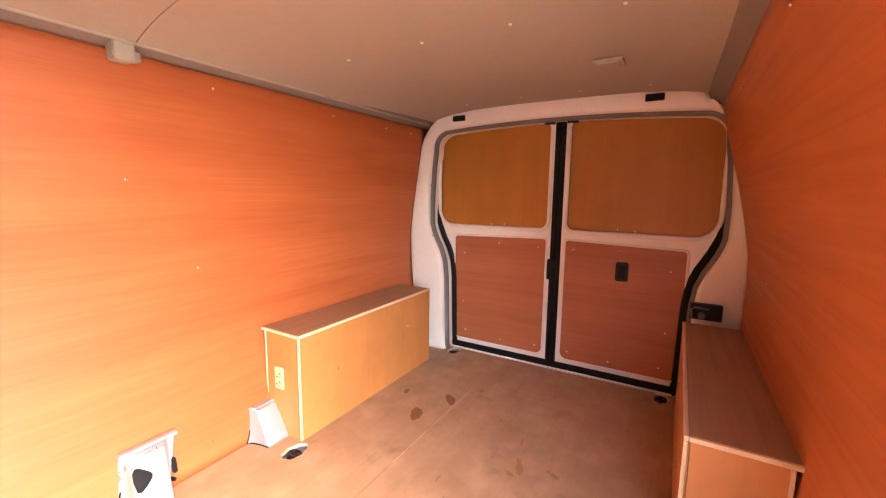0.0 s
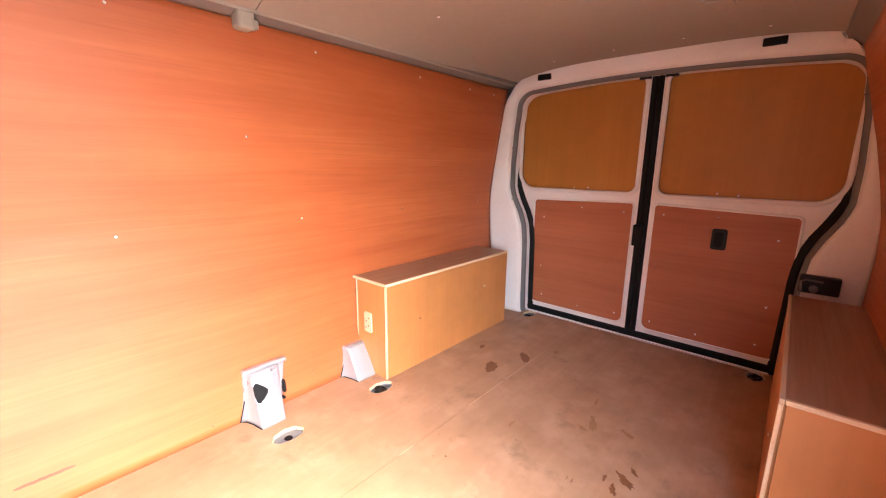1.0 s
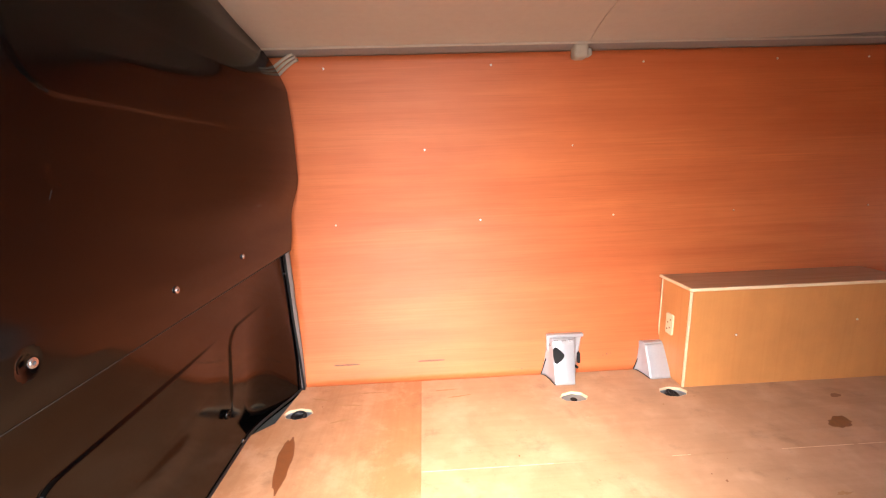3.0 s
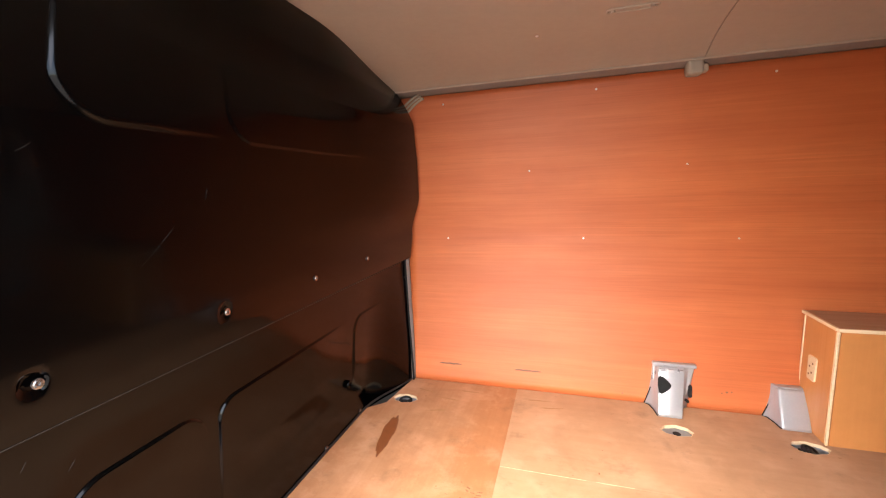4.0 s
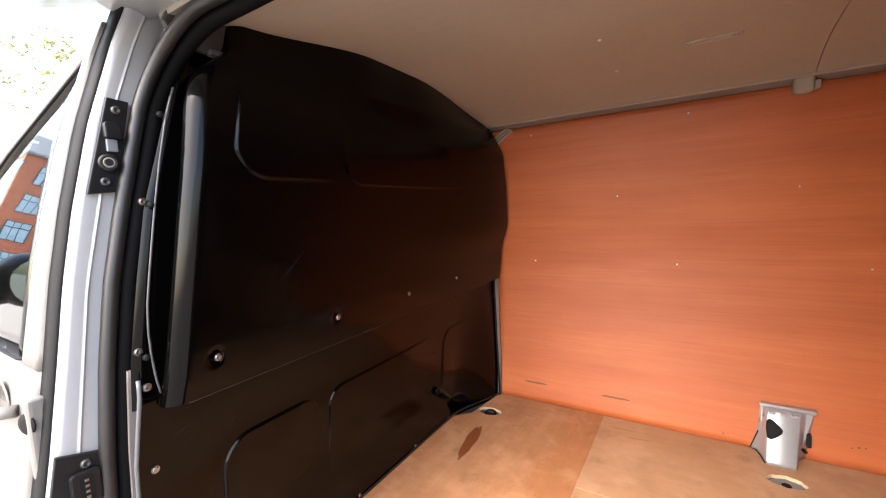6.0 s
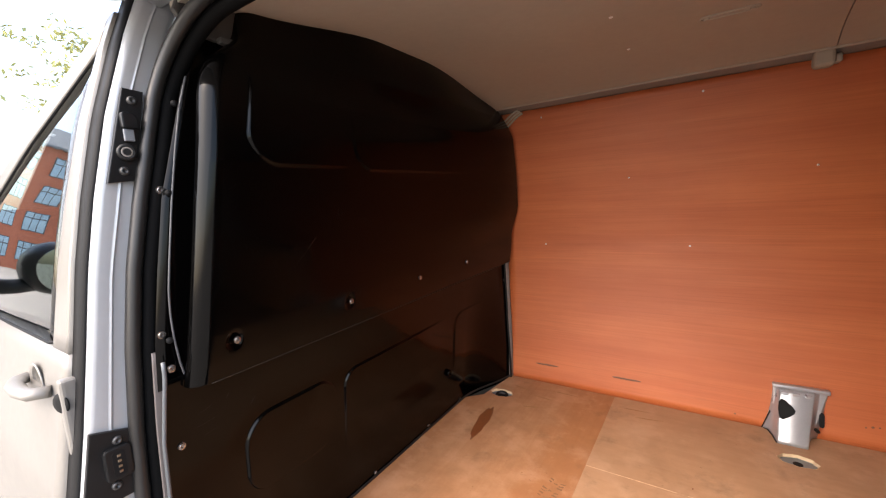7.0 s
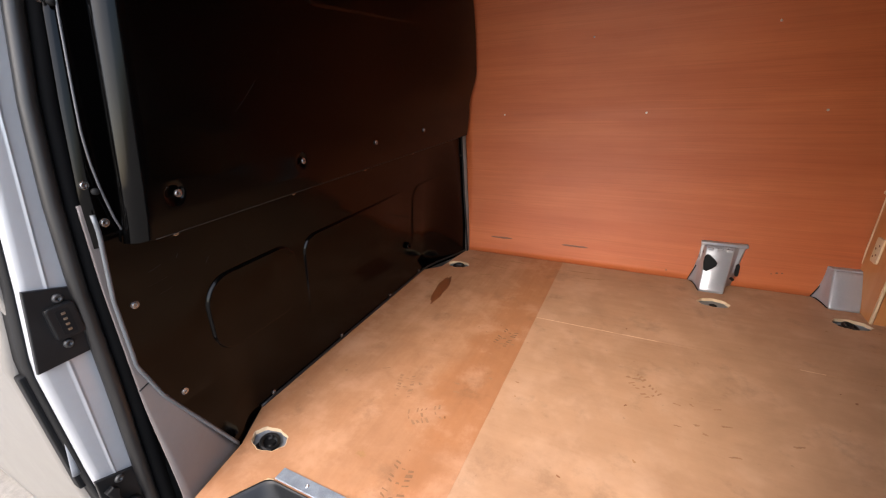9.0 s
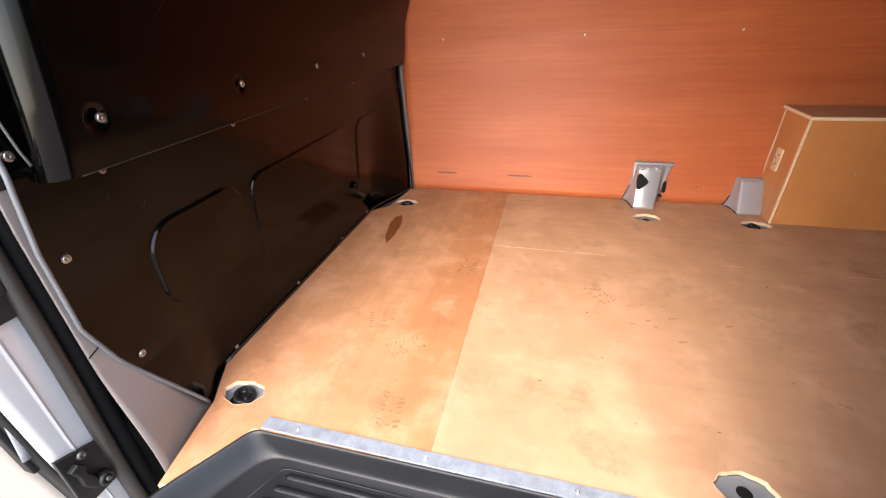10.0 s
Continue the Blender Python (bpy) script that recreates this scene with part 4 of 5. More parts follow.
part("hook", prism([(-0.018, 0.118), (-0.004, 0.122), (0.004, 0.11), (0.0, 0.092), (0.006, 0.07), (0.016, 0.052), (0.01, 0.04), (-0.004, 0.048), (-0.014, 0.07), (-0.012, 0.095)], on_jamb, 0.008, 0.02, 0.003), M_PLAST, lk, "black latch hook")
part("roller", lathe([(0.014, 0), (0.014, 0.016), (0.011, 0.019), (0.007, 0.017), (0.006, 0.008)], (-0.09, 0.016, 0.052), (1, 0, 0), 18), M_PLAST, lk, smooth=True)
part("pin", lathe([(0.005, 0.008), (0.005, 0.02), (0.003, 0.021)], (-0.09, 0.016, 0.052), (1, 0, 0), 12), M_CUPDARK, lk, "dark steel pin", smooth=True)

# ---------- side step ----------
step = thing("side_step", "black moulded plastic step below the side door", "step", (0.55, 0.1, -0.12))
RIM = [(1.03, 0.204), (0.1, 0.199), (0.003, 0.044), (-0.03, -0.03), (1.03, -0.03)]
SOLE = [(1.03, 0.184), (0.14, 0.178), (0.085, 0.08), (0.05, -0.03), (1.03, -0.03)]


def soften(loop, r=0.03, n=5):
    out = []
    for k, p in enumerate(loop):
        a, b = Vector(loop[k - 1]), Vector(loop[(k + 1) % len(loop)])
        p = Vector(p)
        s, e = p + (a - p).normalized() * r, p + (b - p).normalized() * r
        out += [s * (1 - t) ** 2 + p * 2 * t * (1 - t) + e * t * t for t in steps(0, 1, n)]
    return out


ra, so = soften(RIM, 0.02), soften(SOLE, 0.05)
levels = [(0, 0.004), (0.08, 0.0035), (0.18, -0.003), (0.35, -0.016), (0.55, -0.032), (0.75, -0.043), (0.9, -0.0485), (1.0, -0.05)]
bm = bmesh.new()
lv = [[bm.verts.new((*(a.lerp(b, t)), z)) for a, b in zip(ra, so)] for t, z in levels]
for a, b in zip(lv, lv[1:]):
    for k in range(len(ra)):
        bm.faces.new((a[k], a[(k + 1) % len(ra)], b[(k + 1) % len(ra)], b[k]))
bm.faces.new(lv[-1])
bmesh.ops.recalc_face_normals(bm, faces=bm.faces[:])
part("tray", offset_copy(bm, (0, 0, -0.004)), M_STEP, step, smooth=True)
for k in range(6):
    y = 0.143 - 0.028 * k
    part("rib", tube([(0.21 - 0.012 * k, y, -0.05), (0.216 - 0.012 * k, y, -0.0465), (0.97, y, -0.0465), (0.976, y, -0.05)], 0.0078, 8, squash=(1, 0.7)), M_STEP, step, smooth=True)
part("groove_line", tube([(0.985, 0.164, -0.0492), (0.205, 0.16, -0.0492), (0.19, 0.155, -0.0492), (0.18, 0.142, -0.0492), (0.105, -0.02, -0.0492)], 0.0022, 6), M_STEP, step, smooth=True)
strip = thing("edge_strip", "galvanised steel strip along the floor's step edge", "strip", (0.56, 0.22, 0))
zs = grid(lambda x, k: (x, [0.2035, 0.2045, 0.207, 0.236][k], [-0.014, -0.001, 0.0022, 0.0022][k]), steps(0.113, 1.028, 12), [0, 1, 2, 3])
part("angle", offset_copy(zs, (0, 0, -0.0015)), M_ZINC, strip)
for x in (0.2, 0.5, 0.8):
    screw("screw", (x, 0.221, 0.002), (0, 0, 1), strip, 0.0045)


# ---------- wheel arch boxes ----------
def wheel_box(side):
    y = lambda d: MID + side * d
    x0, x1, d0 = (1.575, 2.49, 0.619) if side > 0 else (1.615, 2.575, 0.619)
    lab = "amber plywood wheel arch box with pale edges and socket" if side > 0 else "amber plywood wheel arch box with brown top board"
    b = thing("wheel_arch_box", lab, "box", ((x0 + x1) / 2, y(0.72), 0), "wheel arch boxes")
    ys = lambda a, c: sorted((y(a), y(c)))
    e = 0.0085
    part("top_board", box(x0 + e, x1, *ys(d0 + e, 0.833), 0.409, 0.419), M_BOXTOP, b, "brown plywood top")
    part("side_board", box(x0 + e, x1, *ys(d0, d0 + 0.012), 0.0, 0.408), M_BOX, b)
    part("end_board", box(x0, x0 + 0.012, *ys(d0 + 0.0125, 0.806), 0.0, 0.408), M_BOX, b)
    part("edge_strip", box(x0 - 0.001, x1, *ys(d0 - 0.002, d0 + e - 0.0005), 0.4085, 0.4205, 0.002), M_EDGE, b, "pale raw plywood edge")
    part("edge_strip", box(x0 - 0.002, x0 + e - 0.0005, *ys(d0 + e, 0.835), 0.4085, 0.42, 0.002), M_EDGE, b)
    part("edge_strip", box(x0 - 0.002, x0 + 0.006, *ys(d0 - 0.002, d0 + 0.007), 0.0, 0.407, 0.002), M_EDGE, b)
    part("edge_strip", box(x0 - 0.0015, x0 + 0.004, *ys(0.8065, 0.815), 0.08, 0.407, 0.002), M_EDGE, b)
    for x in (x0 + 0.2, x0 + 0.7):
        screw("screw", (x, y(d0) - side * 0.0005, 0.22 + 0.04 * (x > 2)), (0, -side, 0), b, 0.0045)
    if side > 0:
        s = part("socket_plate", prism(rounded(1.585, 1.632, 0.185, 0.275, 0.008), lambda a, c, d: (x0 - d, a, c), 0, 0.006, 0.002), M_EDGE, b, "cream socket plate")
        for a, c in ((1.6, 0.25), (1.617, 0.235), (1.603, 0.215), (1.62, 0.205)):
            part("socket_hole", lathe([(0.004, 0), (0.004, 0.0008)], (x0 - 0.006, a, c), (-1, 0, 0), 10), M_STAIN, s)
    return b


wheel_box(1)
wheel_box(-1)


# ---------- floor brackets ----------
def bracket(x0, x1, h, reach, label, slotted):
    """A pressed steel wedge that stands against the lining, its face narrowing to the floor."""
    yb = lambda z: wall_y(z) - 0.001
    t = thing("floor_bracket", label, "bracket", ((x0 + x1) / 2, 1.6, 0), "seat brackets")
    w = x1 - x0
    f0 = lambda z: x0 + w * (0.1 - (0.07 if slotted else 0.1) * (1 - z / h))
    f1 = lambda z: x1 - w * ((0.25 if slotted else 0.12) + (0.17 if slotted else 0.1) * (1 - z / h))
    yf = lambda z: yb(h) - 0.026 - reach * (1 - z / h)
    hs = steps(0, h - 0.006, 14)

    def place(k, z):
        """Across the wedge: a concave flank, the rolled corners of the face, a second flank."""
        s = 1 - z / h
        xl, xr = x0 - 0.03 * s ** 2.2, x1 - (0.03 if slotted else 0.01) * s
        a, b, y0, y1 = f0(z), f1(z), yb(z), yf(z)
        turn = [(xl, y0), (xl + (a - xl) * 0.5, y0 + (y1 - y0) * 0.14), (xl + (a - xl) * 0.8, y0 + (y1 - y0) * 0.5), (a - 0.001, y1 + 0.009), (a + 0.001, y1 + 0.003), (a + 0.006, y1),
                ((a + b) / 2, y1), (b - 0.006, y1), (b - 0.001, y1 + 0.003), (b + 0.001, y1 + 0.009), (b + (xr - b) * 0.25, y0 + (y1 - y0) * 0.45), (b + (xr - b) * 0.55, y0 + (y1 - y0) * 0.14), (xr, y0)]
        return (*turn[k], z)

    part("shell", offset_copy(grid(place, list(range(13)), hs), (0, 0.003, 0)), M_ZINCPAINT, t, smooth=True)
    if slotted:
        part("cap", box(x0 - 0.003, x1 + 0.002, yb(h) - 0.024, yb(h), h - 0.01, h + 0.006, 0.007, 4), M_ZINCPAINT, t, "rounded silver cap", smooth=True)
    else:
        part("cap", prism([(x0, yb(h)), (f0(h), yf(h) + 0.001), (f1(h), yf(h) + 0.001), (x1, yb(h))], lambda a, b, d: (a, b, h + d), -0.009, 0.0, 0.003), M_ZINCPAINT, t)
    if slotted:
        pad = lambda a, c, d: (a, yb(c) - d, c)
        plate_line = [(x0 + 0.004, 0.03), (x1 - 0.04, 0.03), (x1 - 0.03, 0.06), (x1 - 0.002, h - 0.004), (x0, h - 0.004)]
        part("back_plate", prism(plate_line, pad, 0.0, 0.009, 0.003), M_ZINCPAINT, t)
        for k in range(3):
            part("tongue", box(f0(h) + 0.004 + 0.033 * k, f0(h) + 0.027 + 0.033 * k, yf(h - 0.02) - 0.003, yf(h) + 0.01, h - 0.03, h - 0.014, 0.004), M_ZINCPAINT, t)
        cx, cz = x0 + 0.035, 0.106
        tri = [(cx - 0.02, cz - 0.026), (cx - 0.012, cz - 0.029), (cx + 0.004, cz - 0.02), (cx + 0.02, cz - 0.007), (cx + 0.023, cz + 0.002), (cx + 0.016, cz + 0.011), (cx - 0.004, cz + 0.028), (cx - 0.013, cz + 0.031), (cx - 0.02, cz + 0.022), (cx - 0.0225, cz)]
        on = lambda a, z, d: (a, yf(z) - 0.001 - d, z)
        part("slot", prism(tri, on, 0, 0.003), M_RUBBER, t, "black triangular slot")
        part("slot_rim", tube([on(a, z, 0.003) for a, z in tri], 0.0022, 6, True), M_RUBBER, t, smooth=True)
        part("pin", lathe([(0.006, 0), (0.006, 0.016), (0.004, 0.018)], (x1 - 0.035, yb(0.03) - 0.01, 0.035), (0.3, -1, 0), 10), M_RUBBER, t)
        part("side_slot", prism(rounded(x1 - 0.026, x1 - 0.012, 0.045, 0.095, 0.007), pad, 0.004, 0.012), M_RUBBER, t, "black slot in the flank")
    part("gasket", tube([(x0 - 0.006, yb(0.06) - 0.002, h * 0.4), (x0 - 0.03, yb(0) - 0.004, 0.003)] + [(place(k, 0)[0] - 0.001, place(k, 0)[1], 0.002) for k in (1, 2, 3, 4)], 0.0022, 6), M_RUBBER, t, "dark sealant", smooth=True)


bracket(1.064, 1.222, 0.175, 0.1, "silver steel floor bracket with black triangular slot", True)
bracket(1.482, 1.6, 0.128, 0.085, "plain silver steel floor bracket beside the box", False)


# ---------- rear doors and their surround ----------
DM = 0.866


def half_width(z):
    return lerp_table([(0.0, 0.63), (0.02, 0.638), (0.1, 0.642), (0.45, 0.65), (0.55, 0.662), (0.62, 0.688), (0.69, 0.726), (0.76, 0.752), (0.9, 0.754), (1.1, 0.742), (1.2, 0.728)], z)


def ring_loop(shrink=0.0):
    """The door opening's outline, (y, z), from the floor up the far side, over and down."""
    up = [(DM + half_width(z) - shrink, z) for z in [0.0, 0.02, 0.06] + steps(0.1, 1.22, 30)]
    cy = up[-1][0] - 0.1
    arc = [(cy + 0.1 * math.cos(a), 1.22 + (0.1 - shrink) * math.sin(a)) for a in steps(0.2, math.pi / 2, 8)]
    y1 = arc[-1][0]
    top = [(y, 1.32 - shrink + 0.024 * (1 - ((y - DM) / (y1 - DM)) ** 2)) for y in steps(y1 - 0.03, DM, 10)]
    one = up + arc + top
    return one + [(2 * DM - y, z) for y, z in one[-2::-1]]


def outer_loop():
    """The surround's outer line, where it meets lining and roof, one point for each of ring_loop."""
    inner = ring_loop()
    n = len(inner) // 2
    far, near = [], []
    for k, (y, z) in enumerate(inner[:n + 1]):
        if k <= 33:
            far.append((wall_y(z) + 0.004, z))
            near.append((near_y(z) - 0.004, z))
        elif k <= 41:
            t = (k - 33) / 8
            zz = lerp_table([(0, 1.25), (0.5, 1.34), (1, 1.385)], t)
            far.append((lerp_table([(0, 1.655), (1, 1.53)], t), zz))
            near.append((lerp_table([(0, 0.16), (1, 0.26)], t), zz))
        else:
            far.append((y, ceil_z(y) + 0.03))
            near.append((2 * DM - y, ceil_z(y) + 0.03))
    return far + near[-2::-1]


IN, OUTER, DEEP = ring_loop(), outer_loop(), ring_loop(0.022)
lay = [(OUTER, 2.65, 0), (OUTER, 2.648, 0.1), (OUTER, 2.656, 0.55), (OUTER, 2.66, 0.9), (None, 2.667, 0.0), (None, 2.685, 0.35), (None, 2.72, 0.6), (None, 2.765, 1.0)]
bm = bmesh.new()
rows = []
for loop, x, t in lay:
    src = [(Vector(o).lerp(Vector(i), t) if loop else Vector(i).lerp(Vector(d), t)) for o, i, d in zip(OUTER, IN, DEEP)]
    rows.append([bm.verts.new((x, q[0], q[1])) for q in src])
for a, b in zip(rows, rows[1:]):
    for k in range(len(IN) - 1):
        bm.faces.new((a[k], a[k + 1], b[k + 1], b[k]))
bmesh.ops.recalc_face_normals(bm, faces=bm.faces[:])
surround = thing("rear_surround", "pale silver painted frame round the rear doors", "door frame", (2.66, MID, 0), kind="structure")
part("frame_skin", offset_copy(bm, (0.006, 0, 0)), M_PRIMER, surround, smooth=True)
part("weather_strip", tube([(2.768, y + (q - y) * smoothstep(0.7, 0.95, z), z + (w - z) * smoothstep(0.7, 0.95, z)) for (y, z), (q, w) in zip(ring_loop(0.034), ring_loop(-0.006))], 0.023, 10), M_RUBBER, surround, "black rubber weather strip", smooth=True)
M_BULB = plain("grey_bulb_seal", (0.14, 0.137, 0.134), 0.55, 0.0, 0.12, 14, 0.0003)
part("bulb_seal", tube([(2.702, y, z) for y, z in ring_loop(0.004)], 0.021, 12), M_BULB, surround, "dark grey bulb seal", smooth=True)
part("sill_strip", box(2.748, 2.83, 0.24, 1.51, -0.03, 0.04, 0.012, 3), M_RUBBER, surround, "black rubber sill", smooth=False)
part("sill_plate", box(2.735, 2.754, 0.27, 1.48, -0.01, 0.006, 0.003), M_PRIMER, surround)
for y, z in ((1.41, 1.372), (0.44, 1.385)):
    part("cable_slot", box(2.645, 2.661, y - 0.038, y + 0.038, z - 0.018, z + 0.012, 0.004), M_RUBBER, surround, "black slot in the header")
part("joint_line", box(2.658, 2.6625, 0.115, 0.165, 1.16, 1.163), M_SEAL, surround)
for y, z in ((1.6, 1.0), (1.6, 0.92), (1.585, 0.7)):
    part("hole", lathe([(0.004, 0), (0.003, 0.0007)], (2.667, y, z), (-1, 0, 0), 8), M_RUBBER, surround)
latch_box = thing("door_check", "black door check with steel arm on the surround", "door check", (2.66, 0.2, 0.46))
part("housing", box(2.625, 2.66, 0.115, 0.235, 0.425, 0.495, 0.006), M_PLAST, latch_box)
part("arm", tube([(2.622, 0.225, 0.432), (2.62, 0.23, 0.47), (2.62, 0.215, 0.48), (2.62, 0.165, 0.476)], 0.004, 8), M_RAIL, latch_box, smooth=True)
part("roller", lathe([(0.014, 0), (0.014, 0.012)], (2.625, 0.19, 0.445), (-1, 0, 0), 14), M_CUP, latch_box, smooth=True)

XD = 2.775


def door_place(a, b, d):
    return (XD - d, a, b)


def framed(outer, inners, depth):
    """A pressed door frame: a board with openings, standing up."""
    bm = outline_fill(outer, inners, 0, depth)
    for v in bm.verts:
        y, z, d = v.co
        v.co = (XD - d, y, z)
    bmesh.ops.recalc_face_normals(bm, faces=bm.faces[:])
    return bm


def rear_door(side, label):
    y = lambda d: DM + side * d
    flip = lambda loop: [(y(a), b) for a, b in loop]
    rise = lambda loop: [(a, b + (0.017 * (1 - a / 0.61) if b > 0.5 else 0)) for a, b in loop]
    t = thing("door_1" if side < 0 else "door_2", label, "rear door", (XD, y(0.35), 0.02), kind="structure")
    hw = lambda z: half_width(z) - 0.022 + 0.02 * smoothstep(0.9, 1.25, z)
    outer = [(0.024, 0.034)] + [(hw(z), z) for z in [0.034] + steps(0.1, 1.22, 24)] + [(0.72, 1.31), (0.66, 1.35), (0.3, 1.37), (0.024, 1.38)]
    low_in = rise(rounded(0.048, 0.612, 0.062, 0.705, [0.04, 0.04, 0.02, 0.02]))
    up_in = rounded(0.044, 0.722, 0.762, 1.342, [0.05, 0.1, 0.07, 0.05], 8)
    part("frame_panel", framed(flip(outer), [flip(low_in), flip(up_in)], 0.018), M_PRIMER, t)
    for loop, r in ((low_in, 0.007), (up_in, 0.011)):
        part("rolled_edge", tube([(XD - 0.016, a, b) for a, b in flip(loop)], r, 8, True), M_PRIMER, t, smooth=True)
    low = part("lower_board", prism(flip(rise(rounded(0.052, 0.608, 0.066, 0.701, [0.03, 0.03, 0.012, 0.012]))), door_place, 0.006, 0.0205, 0.001), M_DOORPLY, t, "red-brown plywood lower board")
    upb = part("window_board", prism(flip(rounded(0.048, 0.718, 0.766, 1.338, [0.045, 0.095, 0.065, 0.045], 8)), door_place, -0.004, 0.006), M_WINPLY, t, "golden plywood board over the window")
    # Black tube drawn in place of the shadow ring round the board.
    part("board_shadow_line", tube([(XD - 0.0075, a, b) for a, b in flip(rounded(0.05, 0.716, 0.768, 1.336, [0.045, 0.095, 0.065, 0.045], 8))], 0.0045, 6, True), M_RUBBER, t, "thin dark shadow line round the board", smooth=True)
    part("outer_skin", box(XD + 0.012, XD + 0.03, *sorted((y(0.02), y(0.7))), 0.03, 1.39), M_PLAST, t)
    pts = [(0.095, 0.67), (0.32, 0.675), (0.545, 0.6), (0.545, 0.3), (0.53, 0.12), (0.3, 0.1), (0.09, 0.11), (0.085, 0.4)]
    for a, b in pts:
        screw("screw", (XD - 0.0205, y(a), b), (-1, 0, 0), low, 0.0045)
    for a, b in ((0.35, 1.325), (0.38, 0.78), (0.3, 0.785)):
        screw("screw", (XD - 0.006, y(a), b), (-1, 0, 0), upb, 0.0045)
    part("edge_rubber", tube([(XD - 0.01, y(0.014), z) for z in steps(0.03, 1.35, 12)], 0.0165, 10), M_RUBBER, t, "black rubber meeting edge", smooth=True)
    part("catch", box(XD - 0.03, XD - 0.004, *sorted((y(0.03), y(0.085))), 1.315, 1.345, 0.005), M_PLAST, t, "black plastic catch")
    if side < 0:
        rec = [(y(a), b) for a, b in rounded(0.305, 0.365, 0.53, 0.627, 0.012)]
        h = part("handle", prism(rec, door_place, 0.0205, 0.027, 0.003), M_PLAST, t, "black recessed pull handle")
        part("grip", prism([(y(a), b) for a, b in rounded(0.318, 0.352, 0.545, 0.612, 0.01)], door_place, 0.0265, 0.0285), M_RUBBER, h)
    else:
        part("latch_block", box(XD - 0.045, XD - 0.012, *sorted((y(-0.014), y(0.036))), 0.5, 0.61, 0.008), M_RUBBER, t, "black latch block")
    return t


rear_door(1, "closed rear door lined with red and golden plywood")
rear_door(-1, "closed rear door with plywood boards and black pull handle")

# ---------- front door, seen along the side ----------
def skin_y(x, z):
    return lerp_table(OUT, z) - 0.012 + 0.02 * max(0, (-0.6 - x)) ** 1.5


fd = thing("front_door", "pale silver front passenger door with window", "van door", (-0.7, 0.0, -0.25))


def sheet(name, f, us, vs, material, parent, t=0.02, label=""):
    return part(name, offset_copy(grid(f, us, vs), (0, t, 0)), material, parent, label, smooth=True)


def win_rear(z):
    return lerp_table([(0.70, -0.255), (1.28, -0.195)], z)


def win_top(x):
    return lerp_table([(-1.3, 0.86), (-0.79, 1.055), (-0.195, 1.285)], x)


sheet("door_skin", lambda x, z: (x, skin_y(x, z) - 0.004 * math.exp(-((z - 0.42) / 0.02) ** 2), z), steps(-1.3, -0.16, 24), steps(-0.28, 0.70, 30), M_DARKSILVER, fd)
sheet("rear_frame", lambda k, z: (win_rear(z) + (-0.16 - win_rear(z)) * k, skin_y(-0.2, z), z), steps(0, 1, 5), steps(0.701, 1.36, 20), M_DARKSILVER, fd)
sheet("top_frame", lambda x, k: (x, skin_y(x, win_top(x) + 0.07 * k), win_top(x) + 0.07 * k), steps(-1.3, -0.19, 20), steps(0, 1, 4), M_DARKSILVER, fd)
part("window_rubber", tube([(x, skin_y(x, win_top(x)) + 0.004, win_top(x)) for x in steps(-1.3, -0.19, 20)] + [(win_rear(z), skin_y(-0.2, z) + 0.004, z) for z in steps(1.26, 0.71, 12)] + [(x, skin_y(x, 0.7) + 0.004, 0.702) for x in steps(-0.3, -1.3, 12)], 0.003, 8), M_RUBBER, fd, "black window rubber", smooth=True)
M_GLASS, gnt, gb = nodes_of("window_glass")
gb.inputs["Base Color"].default_value = (0.75, 0.85, 0.82, 1)
gb.inputs["Transmission Weight"].default_value, gb.inputs["Roughness"].default_value, gb.inputs["IOR"].default_value = 1.0, 0.0, 1.52
glass = sheet("window_pane", lambda k, v: (lambda x: (x, skin_y(x, 0.7 + (win_top(x) - 0.7) * v) + 0.008, 0.7 + (win_top(x) - 0.7) * v))(-1.3 + (win_rear(0.7 + 0.58 * v) + 1.3) * k), steps(0, 1, 16), steps(0, 1, 12), M_GLASS, fd, 0.004, "clear window glass")
glass.visible_shadow = False
hz = 0.612
hn = part("handle", tube([(x, skin_y(-0.4, hz) - d, z) for x, d, z in ((-0.43, 0.002, hz - 0.004), (-0.415, 0.02, hz - 0.002), (-0.37, 0.032, hz), (-0.31, 0.034, hz + 0.002), (-0.265, 0.028, hz + 0.004), (-0.245, 0.004, hz + 0.005))], 0.012, 12, squash=(1, 1.35)), M_DARKSILVER, fd, "silver pull handle", smooth=True)
part("handle_cup", lathe([(0.05, -0.001), (0.047, 0.002), (0.036, -0.004), (0.02, -0.012)], (-0.35, skin_y(-0.5, hz) - 0.001, hz - 0.006), (0, -1, 0), 24), M_DARKSILVER, fd, smooth=True)
part("lock", lathe([(0.011, 0), (0.01, 0.004), (0.006, 0.005)], (-0.375, skin_y(-0.5, hz) - 0.002, hz - 0.055), (0, -1, 0), 16), M_ZINC, fd, "small round lock", smooth=True)
part("edge_stop", box(-0.165, -0.142, skin_y(-0.15, 0.6) - 0.008, skin_y(-0.15, 0.6) + 0.02, 0.5, 0.66, 0.008, 3), M_DARKSILVER, fd)
part("rubber_pad", lathe([(0.02, 0), (0.018, 0.002), (0.008, 0.003)], (-0.155, skin_y(-0.15, 0.61) - 0.008, 0.615), (0.4, -1, 0), 14), M_RUBBER, fd, smooth=True)
trk = thing("door_track", "steel sliding track in the gap by the pillar", "track", (-0.14, -0.03, 0.2))
part("track_bar", tube([(-0.128, -0.031 + 0.003 * k, 0.165 + 0.018 * k) for k in range(11)], 0.0075, 8, squash=(1, 0.5)), M_CUP, trk, smooth=True)
